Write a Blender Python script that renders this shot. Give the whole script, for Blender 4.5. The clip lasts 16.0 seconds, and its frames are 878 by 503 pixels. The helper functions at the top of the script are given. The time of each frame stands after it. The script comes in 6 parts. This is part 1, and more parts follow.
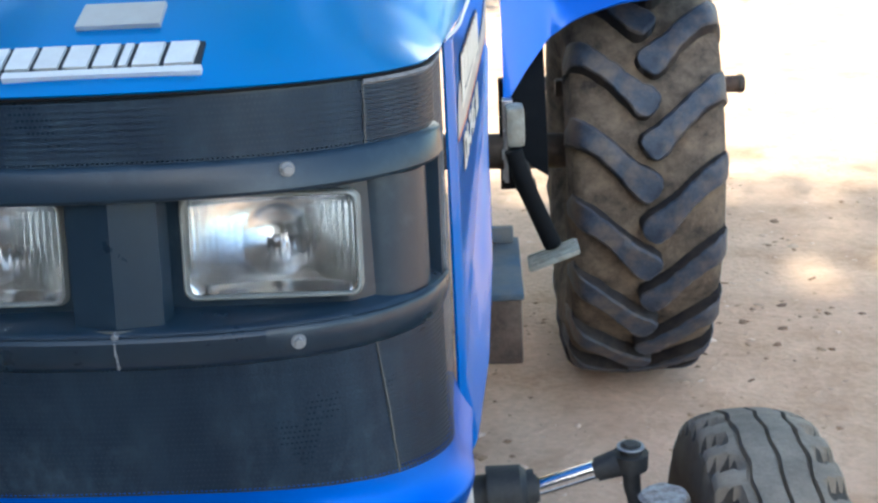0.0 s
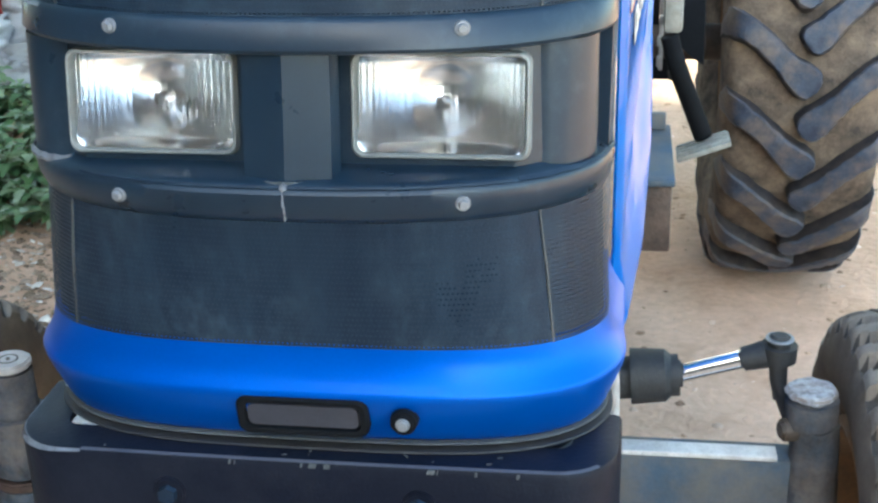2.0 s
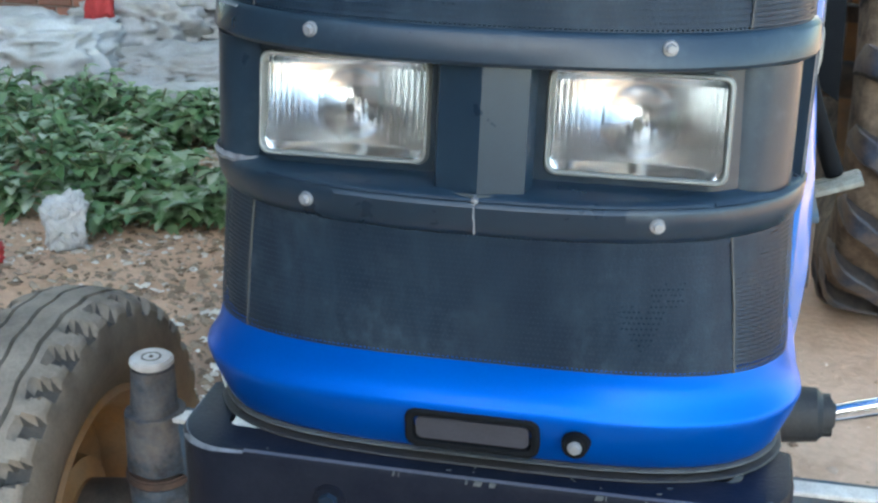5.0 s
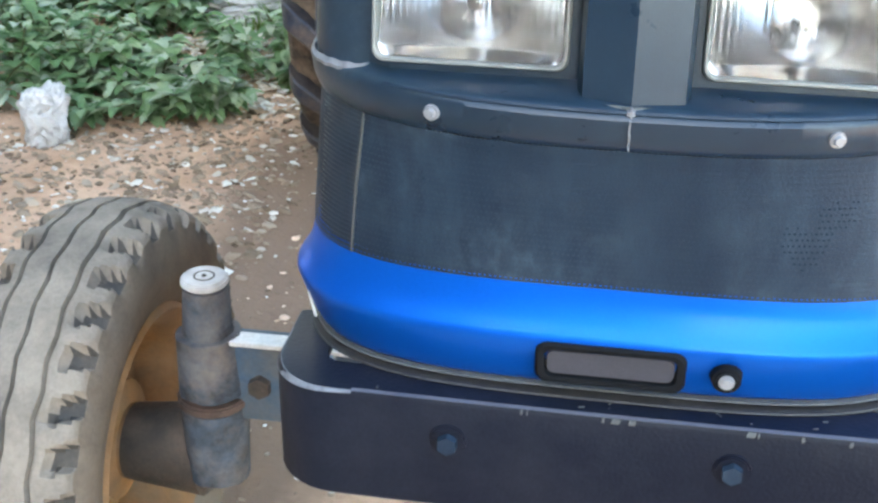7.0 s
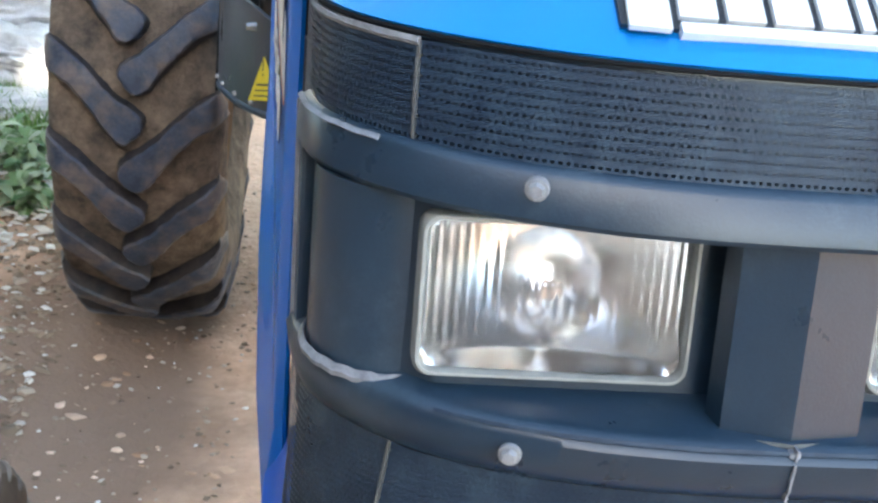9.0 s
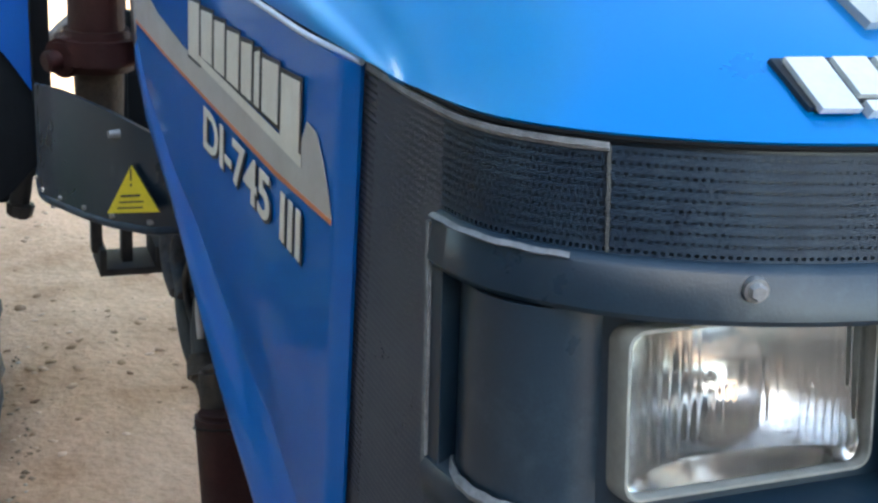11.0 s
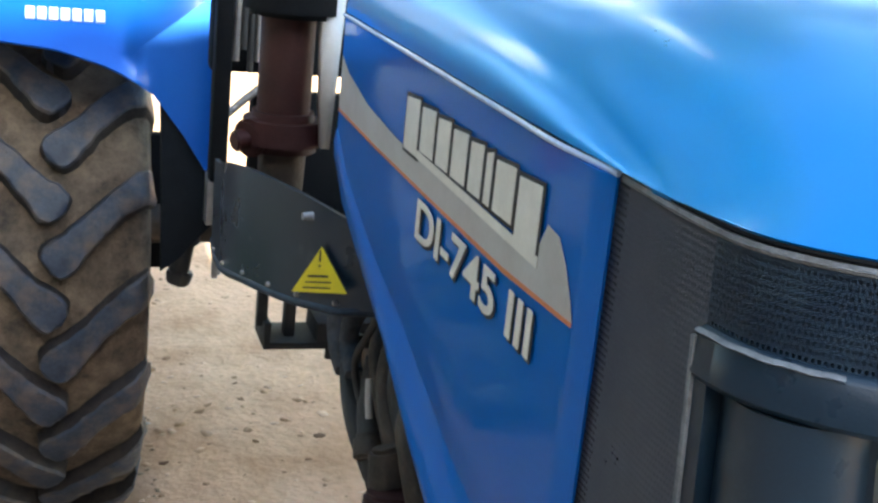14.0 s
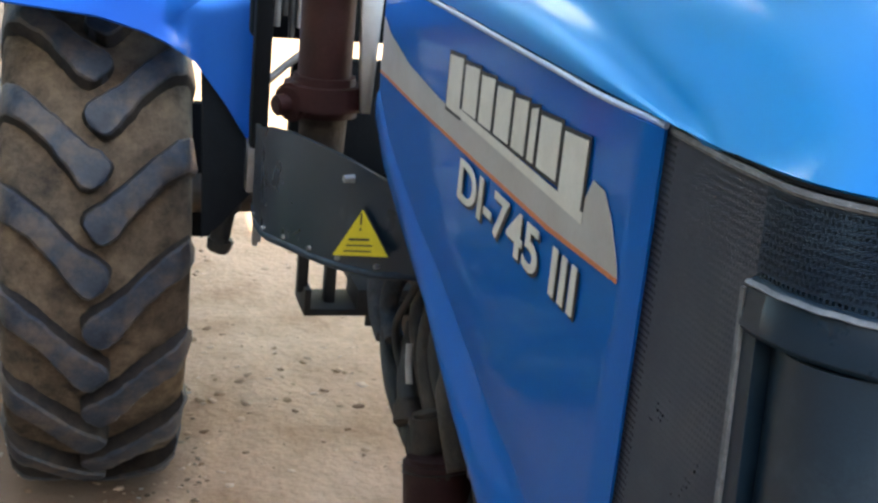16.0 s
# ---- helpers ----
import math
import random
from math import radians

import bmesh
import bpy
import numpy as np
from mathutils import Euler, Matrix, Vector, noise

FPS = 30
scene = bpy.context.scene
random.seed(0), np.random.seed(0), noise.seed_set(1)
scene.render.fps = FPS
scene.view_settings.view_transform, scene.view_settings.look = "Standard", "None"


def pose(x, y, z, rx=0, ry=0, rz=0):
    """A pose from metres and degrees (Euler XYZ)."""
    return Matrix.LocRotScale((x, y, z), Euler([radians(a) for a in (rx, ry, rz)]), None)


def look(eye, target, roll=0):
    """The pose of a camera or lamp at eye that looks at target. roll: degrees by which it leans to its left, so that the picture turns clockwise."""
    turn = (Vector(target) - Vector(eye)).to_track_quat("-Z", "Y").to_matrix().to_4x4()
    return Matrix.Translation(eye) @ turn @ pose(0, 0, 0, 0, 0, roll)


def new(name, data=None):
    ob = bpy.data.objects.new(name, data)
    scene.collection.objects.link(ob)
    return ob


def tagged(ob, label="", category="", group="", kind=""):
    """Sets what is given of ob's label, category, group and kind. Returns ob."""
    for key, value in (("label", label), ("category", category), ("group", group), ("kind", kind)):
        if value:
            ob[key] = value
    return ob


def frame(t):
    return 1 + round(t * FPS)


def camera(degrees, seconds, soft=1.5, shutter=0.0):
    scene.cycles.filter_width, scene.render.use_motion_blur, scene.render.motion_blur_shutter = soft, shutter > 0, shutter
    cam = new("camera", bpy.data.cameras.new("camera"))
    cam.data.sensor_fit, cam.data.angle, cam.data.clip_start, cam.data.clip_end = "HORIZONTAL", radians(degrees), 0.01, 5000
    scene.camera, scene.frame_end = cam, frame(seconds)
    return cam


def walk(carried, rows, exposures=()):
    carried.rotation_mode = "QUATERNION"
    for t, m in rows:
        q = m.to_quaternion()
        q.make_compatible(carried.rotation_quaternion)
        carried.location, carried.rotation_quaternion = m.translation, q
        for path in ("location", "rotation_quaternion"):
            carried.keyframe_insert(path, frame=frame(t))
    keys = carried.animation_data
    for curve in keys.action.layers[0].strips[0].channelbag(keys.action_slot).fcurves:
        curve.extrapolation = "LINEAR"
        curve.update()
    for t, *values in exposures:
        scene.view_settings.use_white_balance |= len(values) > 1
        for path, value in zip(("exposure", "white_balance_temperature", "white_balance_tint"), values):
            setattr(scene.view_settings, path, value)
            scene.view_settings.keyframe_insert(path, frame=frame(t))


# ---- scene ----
cam = camera(38.0, 16.0, soft=2.6)
PATH = [
    (0, (0.381, -1.24, 1.626), (0.302, 0.658, 1.0), -2.9),
    (0.5, (0.342, -1.262, 1.622), (0.251, 0.625, 0.964), -0.5),
    (1, (0.33, -1.273, 1.612), (0.112, 0.588, 0.912), -2.0),
    (1.5, (0.333, -1.244, 1.596), (0.066, 0.588, 0.84), -1.3),
    (2, (0.339, -1.244, 1.598), (0.064, 0.579, 0.822), -1.6),
    (2.5, (0.337, -1.242, 1.598), (0.077, 0.585, 0.827), -1.4),
    (3, (0.334, -1.248, 1.604), (0.082, 0.588, 0.851), -1.4),
    (3.5, (0.316, -1.26, 1.607), (0.062, 0.588, 0.884), -1.0),
    (4, (0.296, -1.26, 1.603), (-0.028, 0.586, 0.907), -0.9),
    (4.5, (0.259, -1.258, 1.595), (-0.086, 0.574, 0.873), 0.6),
    (5, (0.214, -1.252, 1.587), (-0.166, 0.566, 0.845), 0.5),
    (5.2, (0.192, -1.25, 1.588), (-0.175, 0.572, 0.848), 0.8),
    (7.3, (-0.067, -1.072, 1.555), (-0.303, 0.685, 0.629), 0.7),
    (7.5, (-0.117, -1.009, 1.542), (-0.254, 0.764, 0.625), 2.2),
    (8, (-0.193, -0.889, 1.561), (-0.228, 0.917, 0.704), 2.5),
    (8.5, (-0.27, -0.766, 1.582), (-0.342, 1.052, 0.753), 0.5),
    (8.7, (-0.288, -0.752, 1.586), (-0.268, 1.072, 0.765), 2.4),
    (10.8, (-0.591, -0.603, 1.572), (0.116, 1.147, 0.91), 3.6),
    (11, (-0.618, -0.583, 1.572), (0.098, 1.159, 0.899), 3.8),
    (11.5, (-0.677, -0.578, 1.576), (0.059, 1.176, 0.958), 5.7),
    (12, (-0.71, -0.571, 1.577), (-0.023, 1.204, 0.963), 4.9),
    (12.5, (-0.732, -0.573, 1.581), (-0.081, 1.227, 1.001), 5.1),
    (13, (-0.744, -0.567, 1.589), (-0.13, 1.253, 1.032), 5.4),
    (13.5, (-0.738, -0.566, 1.592), (-0.162, 1.268, 1.043), 5.6),
    (14, (-0.735, -0.565, 1.589), (-0.15, 1.261, 1.021), 5.8),
    (14.5, (-0.732, -0.57, 1.586), (-0.157, 1.256, 1.004), 5.8),
    (15, (-0.73, -0.558, 1.577), (-0.202, 1.282, 0.996), 5.9),
    (15.5, (-0.736, -0.551, 1.576), (-0.27, 1.304, 0.991), 5.2),
    (16, (-0.735, -0.559, 1.568), (-0.208, 1.272, 0.961), 5.6),
]
walk(cam, [(t, look(eye, target, roll)) for t, eye, target, roll in PATH], [
    (0, 1.95, 6150, 0), (1, 2.38, 6300, -2), (2.5, 2.62, 6480, -3), (5, 2.62, 6480, -3), (7.4, 3.40, 6900, 3), (8.7, 3.26, 6850, 5), (10.8, 2.55, 6650, 0),
    (11.5, 2.84, 6650, 0), (12.0, 2.78, 6720, 0), (12.5, 2.72, 6800, 0), (14.0, 2.74, 6920, 0), (16, 2.69, 7150, 2)])

# ---- world, sun ----
SUN_EL, SUN_ROT = 30, 188
world = bpy.data.worlds.new("sky")
scene.world = world
world.use_nodes = True
wn = world.node_tree.nodes
sky = wn.new("ShaderNodeTexSky")
sky.sky_type = 'NISHITA'
sky.sun_disc = False
sky.sun_elevation = radians(SUN_EL)
sky.sun_rotation = radians(SUN_ROT)
sky.dust_density = 1.0
wn["Background"].inputs["Strength"].default_value = 0.15
world.node_tree.links.new(sky.outputs[0], wn["Background"].inputs["Color"])
sun = new("sun", bpy.data.lights.new("sun", 'SUN'))
sun.data.energy = 5.0
sun.data.angle = radians(0.5)
sun.data.color = (1.0, 0.93, 0.82)
sun_from = Vector((math.sin(radians(SUN_ROT)) * math.cos(radians(SUN_EL)),
                   math.cos(radians(SUN_ROT)) * math.cos(radians(SUN_EL)), math.sin(radians(SUN_EL))))
sun.matrix_basis = look(sun_from * 30, (0, 0, 0))


# ---- materials ----
def material(name, colour, rough=0.6, metal=0.0, second=None, scale=20.0, fine=200.0, bump=0.15, amount=0.5,
             coat=0.0, coat_rough=0.1, dust=None, dust_amount=0.0, per_object=0.0, depth=0.004, spec=0.5, grain_amount=0.35):
    m = bpy.data.materials.new(name)
    m.use_nodes = True
    nt = m.node_tree
    n, l = nt.nodes, nt.links
    b = n["Principled BSDF"]
    tc = n.new("ShaderNodeTexCoord")
    big = n.new("ShaderNodeTexNoise")
    big.inputs["Scale"].default_value = scale
    big.inputs["Detail"].default_value = 6
    big.inputs["Roughness"].default_value = 0.65
    small = n.new("ShaderNodeTexNoise")
    small.inputs["Scale"].default_value = fine
    small.inputs["Detail"].default_value = 4
    l.new(tc.outputs["Object"], big.inputs["Vector"])
    l.new(tc.outputs["Object"], small.inputs["Vector"])
    ramp = n.new("ShaderNodeValToRGB")
    ramp.color_ramp.elements[0].position = 0.35
    ramp.color_ramp.elements[1].position = 0.68
    l.new(big.outputs["Fac"], ramp.inputs["Fac"])
    mix = n.new("ShaderNodeMix")
    mix.data_type = 'RGBA'
    mix.inputs["A"].default_value = (*colour, 1)
    mix.inputs["B"].default_value = (*(second or [c * 0.7 for c in colour]), 1)
    f = n.new("ShaderNodeMath")
    f.operation = 'MULTIPLY'
    f.inputs[1].default_value = amount
    l.new(ramp.outputs["Color"], f.inputs[0])
    l.new(f.outputs[0], mix.inputs["Factor"])
    last = mix.outputs["Result"]
    grain = n.new("ShaderNodeMix")
    grain.data_type = 'RGBA'
    grain.blend_type = 'MULTIPLY'
    grain.inputs["Factor"].default_value = grain_amount
    gr = n.new("ShaderNodeMapRange")
    gr.inputs["To Min"].default_value = 0.55
    gr.inputs["To Max"].default_value = 1.3
    gr.inputs["From Min"].default_value = 0.25
    gr.inputs["From Max"].default_value = 0.75
    l.new(small.outputs["Fac"], gr.inputs["Value"])
    l.new(last, grain.inputs["A"])
    l.new(gr.outputs[0], grain.inputs["B"])
    last = grain.outputs["Result"]
    if dust:
        dn = n.new("ShaderNodeTexNoise")
        dn.name = "dust_noise"
        dn.inputs["Scale"].default_value = scale * 0.45
        dn.inputs["Detail"].default_value = 8
        dn.inputs["Roughness"].default_value = 0.7
        l.new(tc.outputs["Object"], dn.inputs["Vector"])
        dr = n.new("ShaderNodeMapRange")
        dr.inputs["From Min"].default_value = 0.42
        dr.inputs["From Max"].default_value = 0.75
        dr.inputs["To Max"].default_value = dust_amount
        l.new(dn.outputs["Fac"], dr.inputs["Value"])
        dm = n.new("ShaderNodeMix")
        dm.data_type = 'RGBA'
        dm.inputs["B"].default_value = (*dust, 1)
        l.new(dr.outputs[0], dm.inputs["Factor"])
        l.new(last, dm.inputs["A"])
        last = dm.outputs["Result"]
    if per_object:
        oi = n.new("ShaderNodeObjectInfo")
        pr = n.new("ShaderNodeMapRange")
        pr.inputs["To Min"].default_value = 1 - per_object
        pr.inputs["To Max"].default_value = 1 + per_object
        l.new(oi.outputs["Random"], pr.inputs["Value"])
        pm = n.new("ShaderNodeMix")
        pm.data_type = 'RGBA'
        pm.blend_type = 'MULTIPLY'
        pm.inputs["Factor"].default_value = 1
        l.new(last, pm.inputs["A"])
        l.new(pr.outputs[0], pm.inputs["B"])
        last = pm.outputs["Result"]
    l.new(last, b.inputs["Base Color"])
    rr = n.new("ShaderNodeMapRange")
    rr.inputs["To Min"].default_value = max(0.02, rough - 0.12)
    rr.inputs["To Max"].default_value = min(1, rough + 0.12)
    l.new(big.outputs["Fac"], rr.inputs["Value"])
    l.new(rr.outputs[0], b.inputs["Roughness"])
    b.inputs["Metallic"].default_value = metal
    b.inputs["Specular IOR Level"].default_value = spec
    b.inputs["Coat Weight"].default_value = coat
    b.inputs["Coat Roughness"].default_value = coat_rough
    if bump:
        bp = n.new("ShaderNodeBump")
        bp.inputs["Strength"].default_value = bump
        bp.inputs["Distance"].default_value = depth
        l.new(small.outputs["Fac"], bp.inputs["Height"])
        l.new(bp.outputs[0], b.inputs["Normal"])
    return m


def island_material(name, colours, rough=0.7, translucent=0.0):
    """Colour varies from piece to piece of one mesh."""
    m = bpy.data.materials.new(name)
    m.use_nodes = True
    n, l = m.node_tree.nodes, m.node_tree.links
    b = n["Principled BSDF"]
    g = n.new("ShaderNodeNewGeometry")
    r = n.new("ShaderNodeValToRGB")
    r.color_ramp.interpolation = 'LINEAR'
    while len(r.color_ramp.elements) < len(colours):
        r.color_ramp.elements.new(0.5)
    for k, c in enumerate(colours):
        r.color_ramp.elements[k].position = k / max(1, len(colours) - 1)
        r.color_ramp.elements[k].color = (*c, 1)
    l.new(g.outputs["Random Per Island"], r.inputs["Fac"])
    l.new(r.outputs["Color"], b.inputs["Base Color"])
    b.inputs["Roughness"].default_value = rough
    b.inputs["Specular IOR Level"].default_value = 0.5 if translucent else 0.12
    if translucent:
        t = n.new("ShaderNodeBsdfTranslucent")
        l.new(r.outputs["Color"], t.inputs["Color"])
        x = n.new("ShaderNodeMixShader")
        x.inputs[0].default_value = translucent
        l.new(b.outputs[0], x.inputs[1])
        l.new(t.outputs[0], x.inputs[2])
        l.new(x.outputs[0], n["Material Output"].inputs["Surface"])
    return m


# Same blue twice: hood copy brightened for skylight, side copy kept shaded.
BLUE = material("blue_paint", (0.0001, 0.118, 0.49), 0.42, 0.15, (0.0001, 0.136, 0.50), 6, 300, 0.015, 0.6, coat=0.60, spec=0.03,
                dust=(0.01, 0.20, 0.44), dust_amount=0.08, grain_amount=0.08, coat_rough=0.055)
SKYLIT_BLUE = material("hood_skylit_blue_paint", (0.0, 0.228, 0.61), 0.32, 0.55, (0.0, 0.248, 0.62), 6, 300, 0.006, 0.6, coat=0.55, spec=0.03,
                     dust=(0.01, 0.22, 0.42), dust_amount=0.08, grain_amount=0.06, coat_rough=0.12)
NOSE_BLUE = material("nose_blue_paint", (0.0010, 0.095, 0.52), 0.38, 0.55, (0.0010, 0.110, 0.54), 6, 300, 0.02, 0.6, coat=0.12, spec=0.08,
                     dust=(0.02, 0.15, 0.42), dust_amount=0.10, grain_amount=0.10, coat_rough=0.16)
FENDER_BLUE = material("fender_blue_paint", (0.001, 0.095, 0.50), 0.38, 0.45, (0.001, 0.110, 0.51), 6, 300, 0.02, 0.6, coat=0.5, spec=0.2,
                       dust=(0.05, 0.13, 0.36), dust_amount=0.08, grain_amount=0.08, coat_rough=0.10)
DEEP_BLUE = material("axle_blue_paint", (0.040, 0.085, 0.14), 0.55, 0.0, (0.07, 0.08, 0.085), 14, 160, 0.2, 0.8,
                     dust=(0.19, 0.155, 0.115), dust_amount=0.85)
PLASTIC = material("black_plastic", (0.007, 0.019, 0.036), 0.30, 0.0, (0.011, 0.027, 0.046), 9, 500, 0.06, 0.7,
                   dust=(0.06, 0.10, 0.13), dust_amount=0.14, spec=0.50)
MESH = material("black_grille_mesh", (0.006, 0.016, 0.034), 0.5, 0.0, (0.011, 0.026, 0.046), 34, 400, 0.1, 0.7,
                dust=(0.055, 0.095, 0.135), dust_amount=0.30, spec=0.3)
# Paler side mesh: dust plus the ground's reflection put into its colour.
PALE_MESH = material("pale_side_mesh", (0.062, 0.066, 0.090), 0.6, 0.0, (0.042, 0.047, 0.068), 12, 400, 0.1, 0.7,
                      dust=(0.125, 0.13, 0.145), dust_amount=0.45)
for dirty in (MESH,):
    nt = dirty.node_tree
    stretch = nt.nodes.new("ShaderNodeMapping")
    stretch.inputs["Scale"].default_value = (1.6, 1.6, 0.22)
    nt.links.new(nt.nodes["Texture Coordinate"].outputs["Object"], stretch.inputs["Vector"])
    nt.links.new(stretch.outputs[0], nt.nodes["dust_noise"].inputs["Vector"])


def scuffed(m, pale, amount, patch=7.0, low=0.50, high=0.68):
    """Rubbed and streaked patches with an outline of their own."""
    n, l = m.node_tree.nodes, m.node_tree.links
    base = n["Principled BSDF"].inputs["Base Color"]
    src = base.links[0].from_socket
    tc = n["Texture Coordinate"]
    where = n.new("ShaderNodeTexNoise")
    where.inputs["Scale"].default_value, where.inputs["Detail"].default_value, where.inputs["Roughness"].default_value = patch, 9, 0.72
    l.new(tc.outputs["Object"], where.inputs["Vector"])
    mask = n.new("ShaderNodeMapRange")
    mask.inputs["From Min"].default_value, mask.inputs["From Max"].default_value = low, high
    l.new(where.outputs["Fac"], mask.inputs["Value"])
    turn = n.new("ShaderNodeMapping")
    turn.inputs["Scale"].default_value = (1.0, 1.0, 0.55)
    turn.inputs["Rotation"].default_value = (0.3, 0.5, 0.2)
    l.new(tc.outputs["Object"], turn.inputs["Vector"])
    streak = n.new("ShaderNodeTexNoise")
    streak.inputs["Scale"].default_value, streak.inputs["Detail"].default_value = 70, 7
    l.new(turn.outputs[0], streak.inputs["Vector"])
    thin = n.new("ShaderNodeMapRange")
    thin.inputs["From Min"].default_value, thin.inputs["From Max"].default_value, thin.inputs["To Min"].default_value = 0.45, 0.70, 0.25
    l.new(streak.outputs["Fac"], thin.inputs["Value"])
    both = n.new("ShaderNodeMath")
    both.operation = 'MULTIPLY'
    l.new(mask.outputs[0], both.inputs[0])
    l.new(thin.outputs[0], both.inputs[1])
    much = n.new("ShaderNodeMath")
    much.operation = 'MULTIPLY'
    much.inputs[1].default_value = amount
    l.new(both.outputs[0], much.inputs[0])
    mx = n.new("ShaderNodeMix")
    mx.data_type = 'RGBA'
    mx.inputs["B"].default_value = (*pale, 1)
    l.new(much.outputs[0], mx.inputs["Factor"])
    l.new(src, mx.inputs["A"])
    l.new(mx.outputs["Result"], base)


scuffed(MESH, (0.105, 0.150, 0.185), 0.52, 6.0, 0.49, 0.70)
scuffed(PLASTIC, (0.10, 0.13, 0.15), 0.45, 9.0, 0.54, 0.72)
WORN_SEAL = material("dusty_rubber_seal", (0.085, 0.09, 0.085), 0.8, 0.0, (0.05, 0.05, 0.055), 20, 200, 0.2, 0.8)
BLACK = material("matt_black_backing", (0.006, 0.007, 0.009), 0.8, spec=0.15)
WORN = material("worn_plastic_edge", (0.22, 0.23, 0.25), 0.7, 0.0, (0.08, 0.08, 0.09), 60, 300, 0.2, 0.8)
BUMPER = material("dark_steel_paint", (0.005, 0.007, 0.015), 0.42, 0.0, (0.008, 0.010, 0.018), 12, 220, 0.15, 0.6,
                  dust=(0.065, 0.065, 0.075), dust_amount=0.22, spec=0.16)
GREASE = material("greasy_cast_iron", (0.035, 0.030, 0.026), 0.6, 0.3, (0.075, 0.055, 0.042), 24, 130, 0.5, 0.9,
                  dust=(0.22, 0.155, 0.11), dust_amount=0.45)
STEEL = material("bare_steel", (0.45, 0.45, 0.46), 0.4, 0.8, (0.25, 0.22, 0.2), 40, 300, 0.2, 0.6)
CHROME = material("chrome_rod", (0.80, 0.81, 0.83), 0.12, 1.0, (0.7, 0.7, 0.72), 20, 200, 0.02, 0.4)
# Steel for the axle plates, whitened for the sky they reflect.
SKY_PALE_STEEL = material("sky_pale_steel", (0.78, 0.77, 0.75), 0.5, 0.4, (0.5, 0.46, 0.42), 30, 200, 0.2, 0.6)
RUST = material("rusty_brown_iron", (0.085, 0.048, 0.034), 0.8, 0.0, (0.030, 0.022, 0.020), 30, 160, 0.4, 0.8, dust=(0.26, 0.19, 0.14), dust_amount=0.5)
CAKED = material("dried_mud", (0.27, 0.21, 0.17), 0.95, 0.0, (0.25, 0.19, 0.15), 60, 200, 0.5, 0.8)
GRIMY_BLUE = material("grimy_blue_casting", (0.070, 0.092, 0.120), 0.7, 0.0, (0.030, 0.028, 0.030), 22, 150, 0.6, 0.95, dust=(0.24, 0.19, 0.15), dust_amount=0.8, spec=0.2)
FLAKED = material("flaking_pale_paint", (0.55, 0.53, 0.52), 0.75, 0.0, (0.10, 0.085, 0.08), 70, 260, 0.6, 0.9, dust=(0.30, 0.20, 0.15), dust_amount=0.6)
GRIMY_METAL = material("grimy_pale_metal", (0.34, 0.35, 0.32), 0.6, 0.2, (0.13, 0.115, 0.10), 34, 200, 0.3, 0.7, dust=(0.36, 0.29, 0.22), dust_amount=0.5)
BOLT = material("zinc_bolt", (0.27, 0.29, 0.32), 0.45, 0.4, (0.4, 0.38, 0.35), 60, 300, 0.1, 0.5)
RUBBER = material("tyre_rubber", (0.017, 0.027, 0.050), 0.50, 0.0, (0.052, 0.068, 0.100), 24, 160, 0.45, 0.9,
                  dust=(0.20, 0.145, 0.10), dust_amount=0.85, spec=0.4)
# Lug walls: bare rubber, darkened further for the shade beside each lug.
LUG_SHADE_SIDE = material("bare_shaded_lug_rubber", (0.010, 0.012, 0.018), 0.65, 0.0, (0.035, 0.030, 0.028), 26, 160, 0.4, 0.8,
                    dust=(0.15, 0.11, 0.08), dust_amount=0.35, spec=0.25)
DUSTY = material("dusty_tyre_rubber", (0.125, 0.095, 0.072), 0.88, 0.0, (0.036, 0.030, 0.028), 24, 130, 0.6, 0.95,
                 dust=(0.29, 0.215, 0.15), dust_amount=0.8, spec=0.25, depth=0.008)
FRONT_RUBBER = material("front_tyre_rubber", (0.25, 0.21, 0.168), 0.85, 0.0, (0.12, 0.10, 0.082), 14, 180, 0.35, 0.8,
                        dust=(0.38, 0.31, 0.24), dust_amount=0.75, spec=0.15)
# Darker copy of the tread rubber: shade inside the notches put into colour.
GROOVE_SHADE = material("shaded_groove_rubber", (0.060, 0.055, 0.050), 0.8, 0.0, (0.11, 0.09, 0.072), 16, 160, 0.3, 0.8, spec=0.15)
SIDEWALL = material("front_tyre_sidewall", (0.185, 0.148, 0.112), 0.88, 0.0, (0.11, 0.086, 0.066), 10, 160, 0.25, 0.8, spec=0.15)
# Pale blue for fender marks and for the highlight painted on the bead.
PALE_BLUE = material("highlight_bead_and_mark_paint", (0.50, 0.58, 0.74), 0.4, 0.0, (0.30, 0.42, 0.68), 12, 200, 0.05, 0.7, coat=0.3)
OCHRE = material("orange_rim_paint", (0.26, 0.115, 0.028), 0.6, 0.0, (0.13, 0.075, 0.035), 14, 160, 0.2, 0.8,
                 dust=(0.25, 0.18, 0.12), dust_amount=0.6)
MAROON = material("maroon_canister_paint", (0.042, 0.010, 0.010), 0.6, 0.0, (0.024, 0.009, 0.009), 16, 200, 0.2, 0.8,
                  dust=(0.10, 0.06, 0.05), dust_amount=0.3, spec=0.3)
HOSE = material("black_rubber_hose", (0.018, 0.018, 0.02), 0.6, 0.0, (0.05, 0.045, 0.04), 30, 200, 0.3, 0.7)
YELLOW = material("yellow_sticker", (0.80, 0.66, 0.02), 0.5, 0.0, (0.65, 0.52, 0.04), 30, 200, 0.05, 0.5, grain_amount=0.08)
DARK_PRINT = material("dark_print", (0.015, 0.015, 0.018), 0.5)
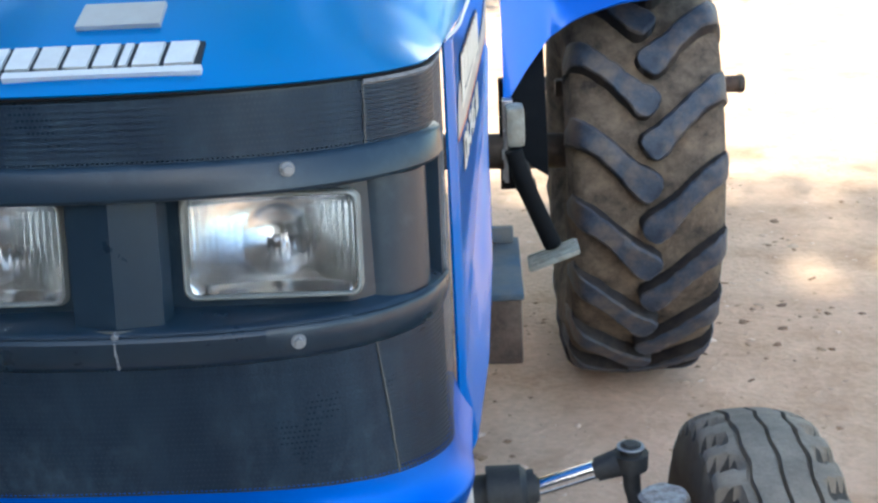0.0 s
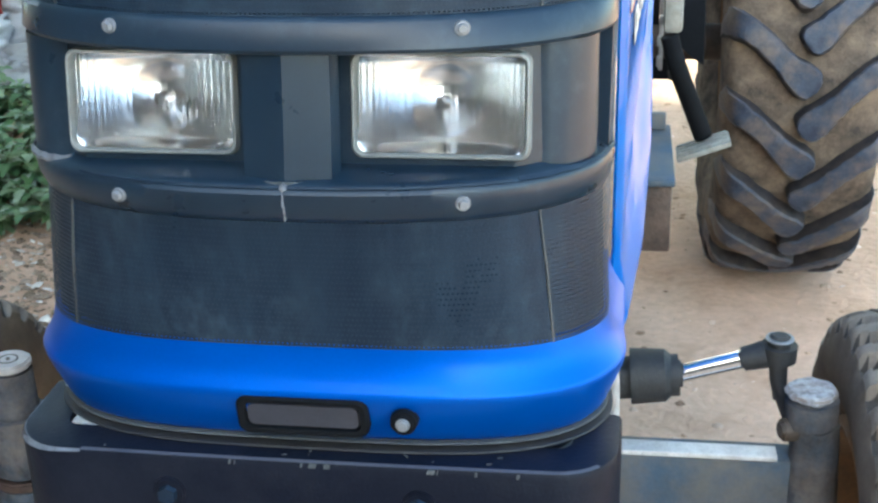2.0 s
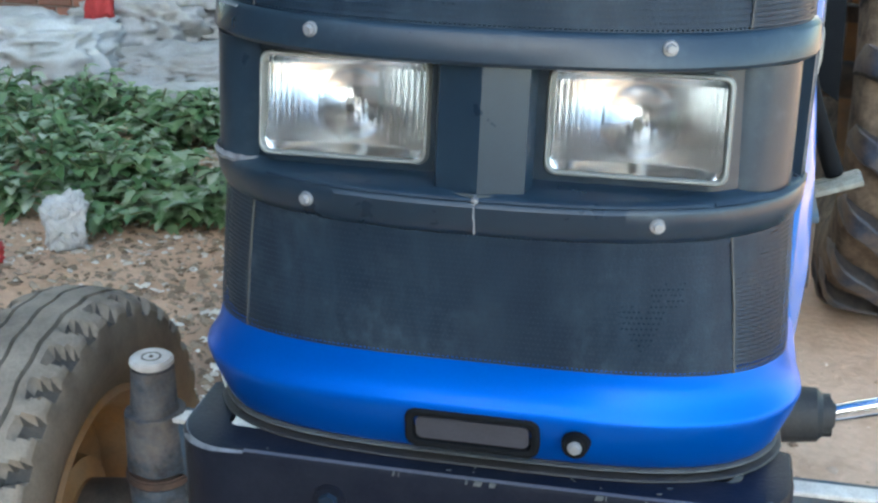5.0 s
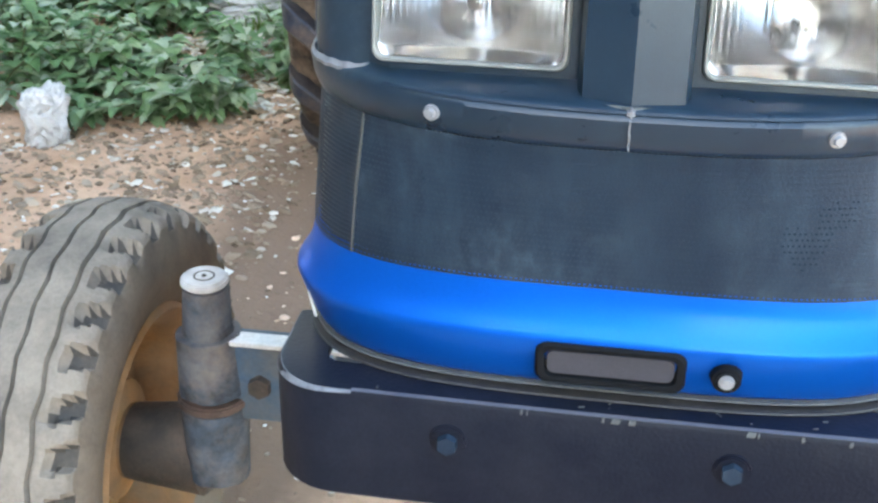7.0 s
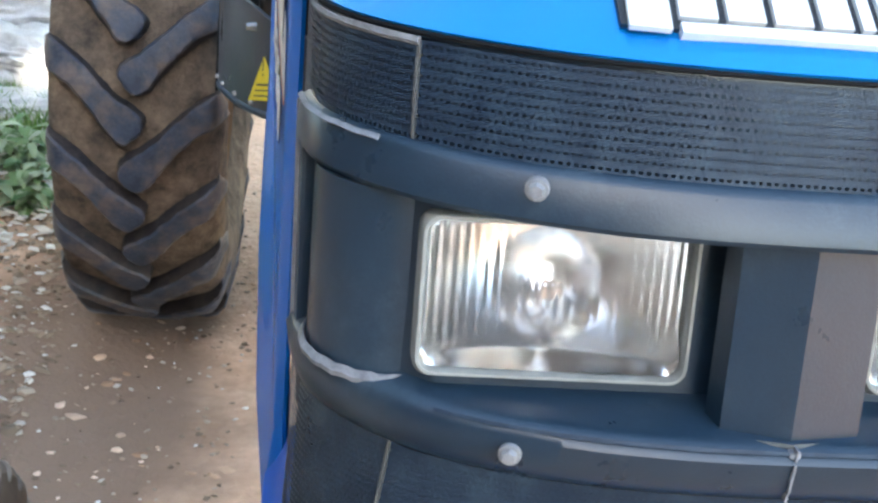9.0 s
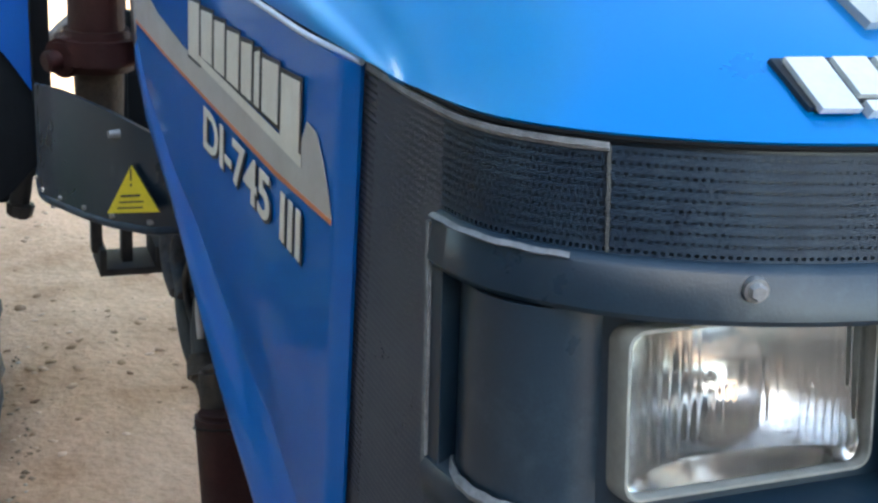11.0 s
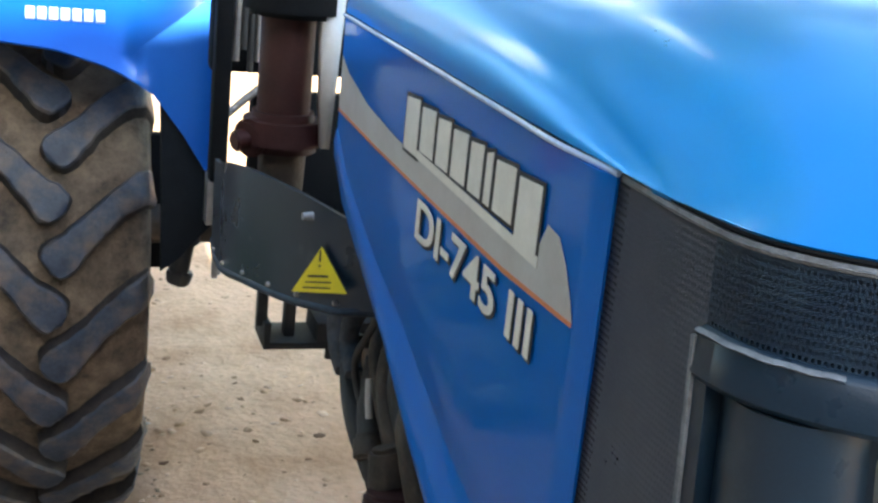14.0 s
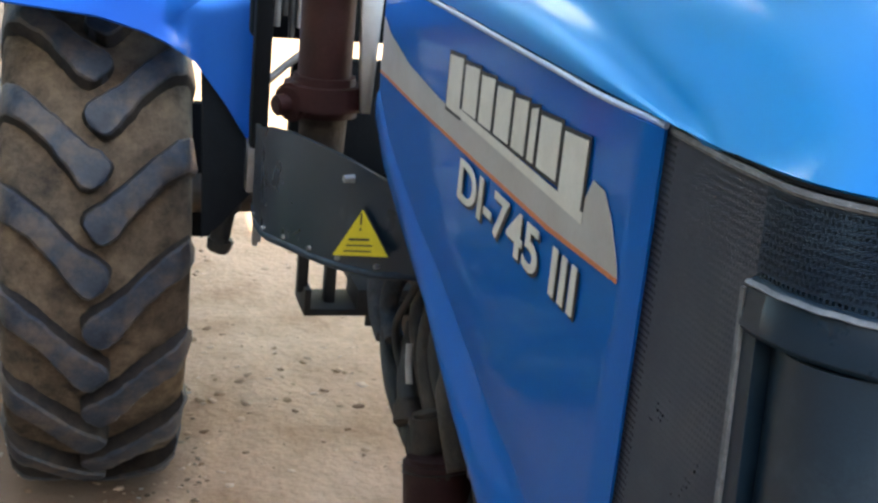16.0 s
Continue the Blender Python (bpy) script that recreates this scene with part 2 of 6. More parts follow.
SILVER = material("silver_decal", (0.50, 0.49, 0.47), 0.45, 0.1, (0.40, 0.36, 0.33), 10, 200, 0.05, 0.7, grain_amount=0.08)
ORANGE = material("orange_stripe", (0.62, 0.20, 0.08), 0.5)
CREAM = material("cream_letter", (0.76, 0.73, 0.66), 0.5, 0.0, (0.60, 0.57, 0.50), 30, 200, 0.05, 0.6, grain_amount=0.08)
WHITE = material("white_paint", (0.74, 0.75, 0.76), 0.5, 0.0, (0.55, 0.54, 0.52), 20, 200, 0.1, 0.6, grain_amount=0.08)
DULL_WHITE = material("dull_white_paint", (0.62, 0.60, 0.57), 0.6, 0.0, (0.34, 0.30, 0.27), 40, 160, 0.3, 0.8, dust=(0.36, 0.27, 0.2), dust_amount=0.5)
RIM_GREY = material("lamp_rim_plastic", (0.30, 0.31, 0.29), 0.4, 0.0, (0.15, 0.145, 0.135), 30, 250, 0.1, 0.6, grain_amount=0.08)
REFLECTOR = material("lamp_reflector", (0.88, 0.88, 0.88), 0.22, 1.0, (0.76, 0.75, 0.72), 26, 90, 0.08, 0.7)
LAMP_GREY = material("frosted_lamp_cover", (0.045, 0.047, 0.060), 0.35, 0.0, (0.03, 0.032, 0.042), 30, 300, 0.1, 0.6)
def soil_material():
    m = material("dusty_soil", (0.70, 0.476, 0.335), 0.95, 0.0, (0.47, 0.288, 0.180), 3.6, 40, 0.50, 0.95, grain_amount=0.32,
                dust=(0.84, 0.55, 0.40), dust_amount=0.60, depth=0.02, spec=0.2)
    # a smooth damp wheel track and a darker, leaf-littered strip beside it
    n, l = m.node_tree.nodes, m.node_tree.links
    b = n["Principled BSDF"]
    src = b.inputs["Base Color"].links[0].from_socket
    tc = n["Texture Coordinate"]
    sep = n.new("ShaderNodeSeparateXYZ")
    wob = n.new("ShaderNodeTexNoise")
    wob.inputs["Scale"].default_value = 2.5
    wob.inputs["Detail"].default_value = 5
    l.new(tc.outputs["Object"], wob.inputs["Vector"])
    l.new(tc.outputs["Object"], sep.inputs[0])
    add = n.new("ShaderNodeMath")
    add.operation = 'MULTIPLY_ADD'
    add.inputs[1].default_value = 0.5
    l.new(wob.outputs["Fac"], add.inputs[0])
    l.new(sep.outputs["X"], add.inputs[2])
    ramp = n.new("ShaderNodeValToRGB")
    ramp.color_ramp.elements[0].position, ramp.color_ramp.elements[1].position = 0.0, 1.0
    ramp.color_ramp.elements[0].color = ramp.color_ramp.elements[1].color = (0, 0, 0, 1)
    for pos, v in ((0.05, 0.20), (0.40, 0.20), (0.44, 0.9), (0.56, 0.9), (0.62, 0.0)):
        e = ramp.color_ramp.elements.new(pos)
        e.color = (v, v, v, 1)
    mr = n.new("ShaderNodeMapRange")
    mr.inputs["From Min"].default_value, mr.inputs["From Max"].default_value = -2.4, 1.2
    l.new(add.outputs[0], mr.inputs["Value"])
    l.new(mr.outputs[0], ramp.inputs["Fac"])
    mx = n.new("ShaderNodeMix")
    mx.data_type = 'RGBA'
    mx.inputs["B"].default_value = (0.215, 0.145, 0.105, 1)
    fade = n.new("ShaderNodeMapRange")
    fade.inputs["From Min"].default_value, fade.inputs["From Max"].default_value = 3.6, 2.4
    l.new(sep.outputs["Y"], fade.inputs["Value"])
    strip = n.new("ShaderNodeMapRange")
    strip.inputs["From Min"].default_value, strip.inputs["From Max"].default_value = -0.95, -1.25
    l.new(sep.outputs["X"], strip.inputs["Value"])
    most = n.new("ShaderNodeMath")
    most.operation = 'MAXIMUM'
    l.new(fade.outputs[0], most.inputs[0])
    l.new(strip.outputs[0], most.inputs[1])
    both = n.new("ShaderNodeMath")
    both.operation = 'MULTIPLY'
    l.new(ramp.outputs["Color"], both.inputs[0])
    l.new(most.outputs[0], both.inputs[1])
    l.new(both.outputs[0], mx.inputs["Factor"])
    l.new(src, mx.inputs["A"])
    l.new(mx.outputs["Result"], b.inputs["Base Color"])
    return m


SOIL = soil_material()
# Kept dark so the unseen blockers bounce little light.
PLASTER = material("blocker_plaster", (0.16, 0.13, 0.11), 0.9, 0.0, (0.11, 0.09, 0.08), 1.2, 40, 0.2, 0.7)
SACK = material("woven_plastic_sack", (0.54, 0.54, 0.55), 0.65, 0.0, (0.34, 0.33, 0.32), 5, 120, 0.4, 0.8,
                dust=(0.34, 0.30, 0.24), dust_amount=0.7, per_object=0.3)
BRICK = material("clay_brick", (0.34, 0.15, 0.10), 0.9, 0.0, (0.25, 0.13, 0.10), 8, 90, 0.4, 0.8, per_object=0.25)
MORTAR = material("mortar", (0.33, 0.29, 0.25), 0.95, 0.0, None, 6, 90, 0.3, 0.6)
CONCRETE = material("grey_concrete", (0.22, 0.22, 0.24), 0.9, 0.0, (0.15, 0.15, 0.16), 4, 60, 0.3, 0.7)
RED_CLOTH = material("red_plastic_scrap", (0.55, 0.05, 0.05), 0.6)
LEAF = island_material("weed_leaf", [(0.07, 0.15, 0.05), (0.17, 0.28, 0.12), (0.29, 0.38, 0.22), (0.48, 0.53, 0.42)],
                       0.55, 0.3)
STEM = material("weed_stem", (0.12, 0.14, 0.06), 0.7)
GRASS = island_material("grass_blade", [(0.08, 0.17, 0.03), (0.13, 0.23, 0.05), (0.22, 0.27, 0.09)], 0.6, 0.35)
LITTER = island_material("litter_bits", [(0.13, 0.088, 0.06), (0.23, 0.170, 0.12), (0.33, 0.255, 0.19), (0.19, 0.132, 0.09),
                                         (0.38, 0.29, 0.21), (0.30, 0.21, 0.15), (0.44, 0.36, 0.28), (0.80, 0.77, 0.72)], 0.85)
PALE_SCRAP = island_material("pale_scrap", [(0.50, 0.42, 0.34), (0.66, 0.60, 0.53), (0.78, 0.75, 0.70)], 0.8)
PEBBLE = island_material("soil_pebbles", [(0.42, 0.27, 0.17), (0.62, 0.42, 0.29), (0.80, 0.60, 0.46), (0.36, 0.22, 0.14), (0.25, 0.155, 0.105)],
                         0.9)
GLASS = bpy.data.materials.new("lamp_glass")
GLASS.use_nodes = True
GLASS.node_tree.nodes["Principled BSDF"].inputs["Transmission Weight"].default_value = 1.0
GLASS.node_tree.nodes["Principled BSDF"].inputs["Roughness"].default_value = 0.14
GLASS.node_tree.nodes["Principled BSDF"].inputs["IOR"].default_value = 1.25


# ---- builders ----
def mesh_of(name, verts, faces, smooth=True):
    me = bpy.data.meshes.new(name)
    me.from_pydata([tuple(v) for v in verts], [], faces)
    me.validate()
    if smooth:
        me.polygons.foreach_set("use_smooth", [True] * len(me.polygons))
    me.update()
    return me


def thing(name, label, category, at=(0, 0, 0), group="", kind=""):
    ob = new(name)
    ob.matrix_basis = Matrix.Translation(at)
    ob.empty_display_size = 0.1
    return tagged(ob, label, category, group, kind)


def part(name, data, mat, parent, label=""):
    """data: a bmesh or a mesh, in world places."""
    if isinstance(data, bmesh.types.BMesh):
        me = bpy.data.meshes.new(name)
        bmesh.ops.recalc_face_normals(data, faces=data.faces)
        data.to_mesh(me)
        data.free()
    else:
        me = data
    if not me.materials:
        me.materials.append(mat)
    ob = new(name, me)
    if parent:
        ob.parent = parent
        if parent.type == 'EMPTY':
            ob.matrix_parent_inverse = parent.matrix_basis.inverted()
    return tagged(ob, label)


def smoothed(bm, angle=40):
    for f in bm.faces:
        f.smooth = True
    for e in bm.edges:
        if len(e.link_faces) == 2 and e.calc_face_angle(0) > radians(angle):
            e.smooth = False
    return bm


def box(bm, lo, hi, bevel=0.0, m=None, segments=2):
    size = [b - a for a, b in zip(lo, hi)]
    mid = [(a + b) / 2 for a, b in zip(lo, hi)]
    mat = (m or Matrix()) @ Matrix.Translation(mid) @ Matrix.Diagonal((*size, 1))
    made = bmesh.ops.create_cube(bm, size=1, matrix=mat)["verts"]
    if bevel:
        edges = list({e for v in made for e in v.link_edges})
        bmesh.ops.bevel(bm, geom=edges, offset=bevel, segments=segments, affect='EDGES', profile=0.6)
    return bm


def rod(bm, a, b, r1, r2=None, sides=16, bevel=0.0):
    a, b = Vector(a), Vector(b)
    d = b - a
    turn = d.to_track_quat('Z', 'Y').to_matrix().to_4x4()
    made = bmesh.ops.create_cone(bm, cap_ends=True, segments=sides, radius1=r1, radius2=r1 if r2 is None else r2,
                                 depth=d.length, matrix=Matrix.Translation((a + b) / 2) @ turn)["verts"]
    if bevel:
        edges = [e for e in {e for v in made for e in v.link_edges} if e.calc_face_angle(0) > 1.0]
        bmesh.ops.bevel(bm, geom=edges, offset=bevel, segments=2, affect='EDGES')
    return bm


def tube(bm, points, radius, sides=10):
    """A tube along a smooth line through the points."""
    pts = [Vector(p) for p in points]
    line = []
    for i in range(len(pts) - 1):
        p0, p1, p2, p3 = pts[max(i - 1, 0)], pts[i], pts[i + 1], pts[min(i + 2, len(pts) - 1)]
        for k in range(6):
            t = k / 6
            line.append(0.5 * ((2 * p1) + (p2 - p0) * t + (2 * p0 - 5 * p1 + 4 * p2 - p3) * t * t
                               + (3 * p1 - p0 - 3 * p2 + p3) * t ** 3))
    line.append(pts[-1])
    rings, up = [], Vector((0.3, 0.2, 1)).normalized()
    for i, p in enumerate(line):
        d = (line[min(i + 1, len(line) - 1)] - line[max(i - 1, 0)]).normalized()
        s = d.cross(up).normalized()
        u = s.cross(d)
        rings.append([bm.verts.new(p + radius * (math.cos(a) * s + math.sin(a) * u))
                      for a in (2 * math.pi * k / sides for k in range(sides))])
    for r, q in zip(rings, rings[1:]):
        for k in range(sides):
            bm.faces.new((r[k], r[(k + 1) % sides], q[(k + 1) % sides], q[k])).smooth = True
    bm.faces.new(rings[0][::-1])
    bm.faces.new(rings[-1])
    return bm


def lathe(profile, centre, steps=72, closed=True):
    """Turns (across, radius) round the x axis through centre."""
    n = len(profile)
    verts, faces = [], []
    for k in range(steps):
        a = 2 * math.pi * k / steps
        for u, r in profile:
            verts.append((centre[0] + u, centre[1] + r * math.cos(a), centre[2] + r * math.sin(a)))
    for k in range(steps):
        q = (k + 1) % steps
        for i in range(n if closed else n - 1):
            j = (i + 1) % n
            faces.append((k * n + i, k * n + j, q * n + j, q * n + i))
    return verts, faces


def sheet(rows, name, thick=0.0, smooth=True):
    """A grid of places; with a thickness it gets a back (along its normals) and rims."""
    h, w = len(rows), len(rows[0])
    P = np.array(rows, float).reshape(h, w, 3)
    faces = [(i * w + j, i * w + j + 1, (i + 1) * w + j + 1, (i + 1) * w + j) for i in range(h - 1) for j in range(w - 1)]
    verts = P.reshape(-1, 3)
    if thick:
        du, dv = np.gradient(P, axis=1), np.gradient(P, axis=0)
        nn = np.cross(du, dv)
        nn /= np.linalg.norm(nn, axis=-1, keepdims=True) + 1e-9
        back = (P - nn * thick).reshape(-1, 3)
        o = h * w
        faces += [tuple(o + v for v in f[::-1]) for f in faces]
        ring = [j for j in range(w)] + [i * w + w - 1 for i in range(1, h)] + \
               [(h - 1) * w + j for j in range(w - 2, -1, -1)] + [i * w for i in range(h - 2, 0, -1)]
        faces += [(ring[k], o + ring[k], o + ring[(k + 1) % len(ring)], ring[(k + 1) % len(ring)]) for k in range(len(ring))]
        verts = np.concatenate([verts, back])
    me = mesh_of(name, verts, faces, smooth)
    if thick:
        bm = bmesh.new()
        bm.from_mesh(me)
        bmesh.ops.recalc_face_normals(bm, faces=bm.faces)
        smoothed(bm)
        bm.to_mesh(me)
        bm.free()
    return me


# ---- the ground ----
def ground_height(x, y):
    v = Vector((x, y, 0))
    flat = min(1.0, max(0.0, (abs(x) + abs(y - 1.2) - 1.0) / 3))
    h = 0.012 * noise.noise(v * 1.3) + 0.006 * noise.noise(v * 5.0)
    if x < -0.95:
        h += 0.02 * min(1, (-0.95 - x)) * (noise.noise(v * 3.1) + 0.4)
    rut = max(0.0, 1 - ((x + 0.72) / 0.42) ** 2) * min(1.0, max(0.0, (y - 0.9) / 0.8))
    return h - 0.008 + 0.02 * flat * noise.noise(v * 0.4) - 0.032 * rut


def build_ground():
    xs = np.concatenate([[-900, -300, -100, -40, -15, -8], np.arange(-5, 6.01, 0.06), [9, 16, 40, 100, 300, 900]])
    ys = np.concatenate([[-900, -300, -100, -40, -15, -7, -4], np.arange(-1.5, 8.01, 0.06), [11, 16, 25, 50, 100, 300, 900]])
    rows = [[(x, y, ground_height(x, y) if abs(x) < 9 and -5 < y < 11 else -0.01) for x in xs] for y in ys]
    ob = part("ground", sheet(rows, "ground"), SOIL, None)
    tagged(ob, "dusty tan bare soil yard ground with scuffs", "ground", kind="structure")


build_ground()

# ---- the nose of the tractor: plan outline of the hood ----
A_HALF, NOSE_Y, NOSE_B, NOSE_N = 0.342, 0.20, 0.222, 2.5


def taper(y):
    """The corners of the nose draw in a little towards the seam."""
    t = min(1.0, max(0.0, (y - 0.07) / 0.09))
    return 0.012 * t * t * (3 - 2 * t)


def outline_table(power):
    half = []
    for k in range(401):
        th = math.pi / 2 * k / 400
        y = NOSE_Y - NOSE_B * math.cos(th) ** (2 / power)
        half.append((A_HALF * math.sin(th) ** (2 / power) - taper(y), y))
    half.append((A_HALF - taper(0.3), 0.30))
    full = [(-x, y) for x, y in half[::-1]][:-1] + half
    P = np.array(full)
    step = np.r_[0, np.cumsum(np.linalg.norm(np.diff(P, axis=0), axis=1))]
    return P, step - step[-1] / 2


OUT_P, OUT_S = outline_table(NOSE_N)
LOW_P, LOW_S = outline_table(3.5)
S_END = float(OUT_S[-1])
LOW_S = LOW_S * (S_END / LOW_S[-1])


def lean(z):
    return float(np.interp(z, [0.80, 0.86, 0.97, 1.10, 1.14, 1.31, 1.40], [-0.004, -0.004, -0.006, -0.021, -0.028, 0.0, 0.016]))


def nose(s, z, d=0.0):
    """A place on the nose: s metres round it from the middle (left side positive), height z, d proud of the outline."""
    low = float(np.interp(z, [0.97, 1.12], [1, 0]))
    at = lambda q, c: float(np.interp(q, OUT_S, OUT_P[:, c])) * (1 - low) + float(np.interp(q, LOW_S, LOW_P[:, c])) * low
    x, y = at(s, 0), at(s, 1)
    e = 0.006
    tx, ty = at(s + e, 0) - at(s - e, 0), at(s + e, 1) - at(s - e, 1)
    q = math.hypot(tx, ty) + 1e-9
    w = max(0.0, min(1.0, (0.22 - y) / 0.2))
    return (x + d * ty / q, y - d * tx / q + lean(z) * w, z)


def s_at_y(y):
    return float(np.interp(y, OUT_P[401:, 1], OUT_S[401:]))


def s_at_x(x):
    half = OUT_P[400:801]
    return float(np.interp(x, half[:, 0], OUT_S[400:801]))


S_RECESS = s_at_y(0.129)
S_SEAM = s_at_y(0.268)
S_RIB = s_at_x(0.258)


def band(name, profile, s0, s1, steps, mat, parent, label="", thick=0.004):
    """profile: (z, proud) from below upwards, carried round the nose."""
    rows = [[nose(s0 + (s1 - s0) * k / steps, z, d) for k in range(steps + 1)] for z, d in profile]
    return part(name, sheet(rows, name, thick), mat, parent, label)


def perforated(name, s0, s1, z0, z1, d, pitch, mat, parent, label="", wide=0.34, tall=0.22):
    """A sheet with staggered round holes, following the nose."""
    rows = max(2, round((z1 - z0) / (pitch * 1.12)))
    cols = max(2, round((s1 - s0) / (pitch * 0.86)))
    dz, ds = (z1 - z0) / rows, (s1 - s0) / cols
    verts, faces = [], []
    hole = tall * pitch
    for r in range(rows):
        zc = z0 + (r + 0.5) * dz
        shift = 0.5 if r % 2 else 0.0
        for c in range(cols + (1 if shift else 0)):
            a, b = max(s0, s0 + (c - shift) * ds), min(s1, s0 + (c + 1 - shift) * ds)
            sc = (a + b) / 2
            full = b - a > 0.9 * ds
            o = len(verts)
            cell = [(a, zc - dz / 2), (sc, zc - dz / 2), (b, zc - dz / 2), (b, zc + dz / 2), (sc, zc + dz / 2), (a, zc + dz / 2)]
            verts += [nose(s, z, d) for s, z in cell]
            if not full:
                faces.append(tuple(range(o, o + 6)))
                continue
            for ang in (215, 270, 325, 35, 90, 145):
                verts.append(nose(sc + wide * ds * math.cos(radians(ang)), zc + hole * math.sin(radians(ang)), d))
            for k in range(6):
                q = (k + 1) % 6
                faces.append((o + k, o + q, o + 6 + q, o + 6 + k))
    return part(name, mesh_of(name, verts, faces, True), mat, parent, label)


tractor = thing("tractor", "parked blue farm tractor with black grille and dusty tyres", "tractor", (0, 1.2, 0))


def build_grille():
    lamp_y = lambda z: 0.017 + 0.17 * (z - 1.2265)

    def flat_d(s, z, d):
        """Within the lamp band the surface is the flat plane that the lamps sit in."""
        x, y, _ = nose(s, z, d)
        inner = 1 - min(1.0, max(0.0, (abs(x) - 0.262) / 0.03))
        return (x, y + (max(lamp_y(z), y) - y) * inner, z)

    prof = [(0.80, -0.03), (0.955, -0.006), (1.114, -0.004), (1.118, 0.0020), (1.123, 0.0042), (1.132, 0.0072), (1.150, 0.0095),
                                   (1.157, 0.006), (1.161, -0.004), (1.164, -0.012), (1.1755, -0.012), (1.278, -0.014), (1.284, -0.014), (1.287, -0.004), (1.290, 0.006),
                                   (1.294, 0.009), (1.320, 0.007), (1.325, 0.002), (1.327, -0.006), (1.391, -0.006)]
    rows = [[flat_d(-S_RECESS + 2 * S_RECESS * k / 220, z, d) if 1.163 < z < 1.285 else nose(-S_RECESS + 2 * S_RECESS * k / 220, z, d)
             for k in range(221)] for z, d in prof]
    bm = bmesh.new()
    bm.from_mesh(sheet(rows, "grille_housing", 0.004))
    # openings for the two lamps
    hole = [f for f in bm.faces if 1.17 < f.calc_center_median().z < 1.281 and abs(abs(f.calc_center_median().x) - 0.155) < 0.0895
            and f.calc_center_median().y < 0.06]
    bmesh.ops.delete(bm, geom=hole, context='FACES')
    body = part("grille_housing", smoothed(bm), PLASTIC, tractor, "black plastic grille surround with a recessed lamp band")
    perforated("lower_mesh", -S_RIB, S_RIB, 0.962, 1.119, 0.0, 0.0058, MESH, body, "black perforated lower grille", 0.30, 0.15)
    perforated("upper_mesh", -S_RIB, S_RIB, 1.325, 1.388, 0.0, 0.0058, MESH, body, "black perforated upper grille")
    # Black strip painted in for the shadow gap under the hood.
    band("hood_gap_shade", [(1.3908, 0.0012), (1.3925, 0.0026), (1.3945, 0.0022)], -S_SEAM, S_SEAM, 90, BLACK, body, "black strip for the shadow gap under the hood's edge")
    for sgn, side in ((-1, "r"), (1, "l")):
        a, b = sorted((sgn * S_RIB, sgn * S_RECESS))
        perforated("lower_corner_mesh", a, b, 0.962, 1.119, 0.0, 0.0047, MESH, body, "", 0.34, 0.33)
        perforated("upper_corner_mesh", a, b, 1.325, 1.388, 0.0, 0.0047, MESH, body, "", 0.34, 0.33)
        a, b = sorted((sgn * S_RECESS, sgn * (S_SEAM + 0.012)))
        perforated("side_mesh", a, b, 0.94, 1.390, 0.0002, 0.0047, PALE_MESH, body, "black perforated side strip", 0.33, 0.32)
        band("side_backing", [(0.90, -0.010), (1.389, -0.010)], a, b, 12, PLASTIC, body)
        for z0, z1 in ((0.962, 1.118), (1.326, 1.388)):
            band("mesh_rib", [(z0, 0.001), ((z0 + z1) / 2, 0.003), (z1, 0.001)], sgn * S_RIB - 0.0012, sgn * S_RIB + 0.0012, 2, WORN_SEAL, body, "dusty upright rib")
        a, b = sorted((sgn * S_RIB, sgn * S_SEAM))
        band("top_edge", [(1.3845, 0.0015), (1.387, 0.0035), (1.3905, 0.0030)], a, b, 24, WORN, body, "pale rubbed upper edge")
        # upright edge where the recess ends
        a, b = sorted((sgn * (S_RECESS - 0.014), sgn * (S_RECESS + 0.004)))
        band("recess_post", [(1.15, 0.004), (1.22, 0.005), (1.322, 0.006)], a, b, 4, PLASTIC, body, thick=0.03)
        band("worn_edge", [(1.148, 0.007), (1.23, 0.0075), (1.318, 0.009)], sgn * (S_RECESS + 0.001) - 0.0022,
             sgn * (S_RECESS + 0.001) + 0.0022, 2, WORN, body, "scuffed pale edge")
        # rounded column beside each lamp
        c0, c1 = s_at_x(0.262), S_RECESS - 0.012
        rows = []
        for z in (1.157, 1.2, 1.25, 1.288):
            row = []
            for k in range(13):
                t = k / 12
                bulge = -0.016 + 0.020 * math.sin(math.pi * t) ** 0.8
                row.append(nose(sgn * (c0 + (c1 - c0) * t), z, bulge))
            rows.append(row)
        part("lamp_side_column", sheet(rows, "col", 0.004), PLASTIC, body)
        # the rubbed foot of the column
        if sgn < 0:
            foot = [[nose(sgn * (c0 - 0.004 + (c1 - c0 + 0.006) * k / 24), z + 0.0007 * math.sin(k * 1.9), -0.014 + 0.0215 * math.sin(math.pi * k / 24) ** 0.8 + d) for k in range(25)]
                    for z, d in ((1.1550, 0.0050), (1.1580, 0.0058), (1.1625, 0.0030))]
            part("column_foot", sheet(foot, "column_foot", 0.0012), WORN, body, "scuffed pale foot of the column")
        # scuffed lines along the corners
        lines = [(0.235, 1.1565, 1.1600, 0.0100, 0.0070)] if sgn > 0 else [(0.275, 1.3215, 1.3240, 0.0085, 0.0055)]
        for x0, za, zb, da, db in lines:
            a = s_at_x(x0)
            rows = [[nose(sgn * (a + (S_RECESS - a) * k / 14), z + (0.0004 * math.sin(k * 1.7)), d) for k in range(15)] for z, d in ((za, da), (zb, db))]
            part("ledge_scuff", sheet(rows, "scuff", 0.001), WORN if sgn < 0 else MESH, body, "scuffed pale edge" if sgn < 0 else "")
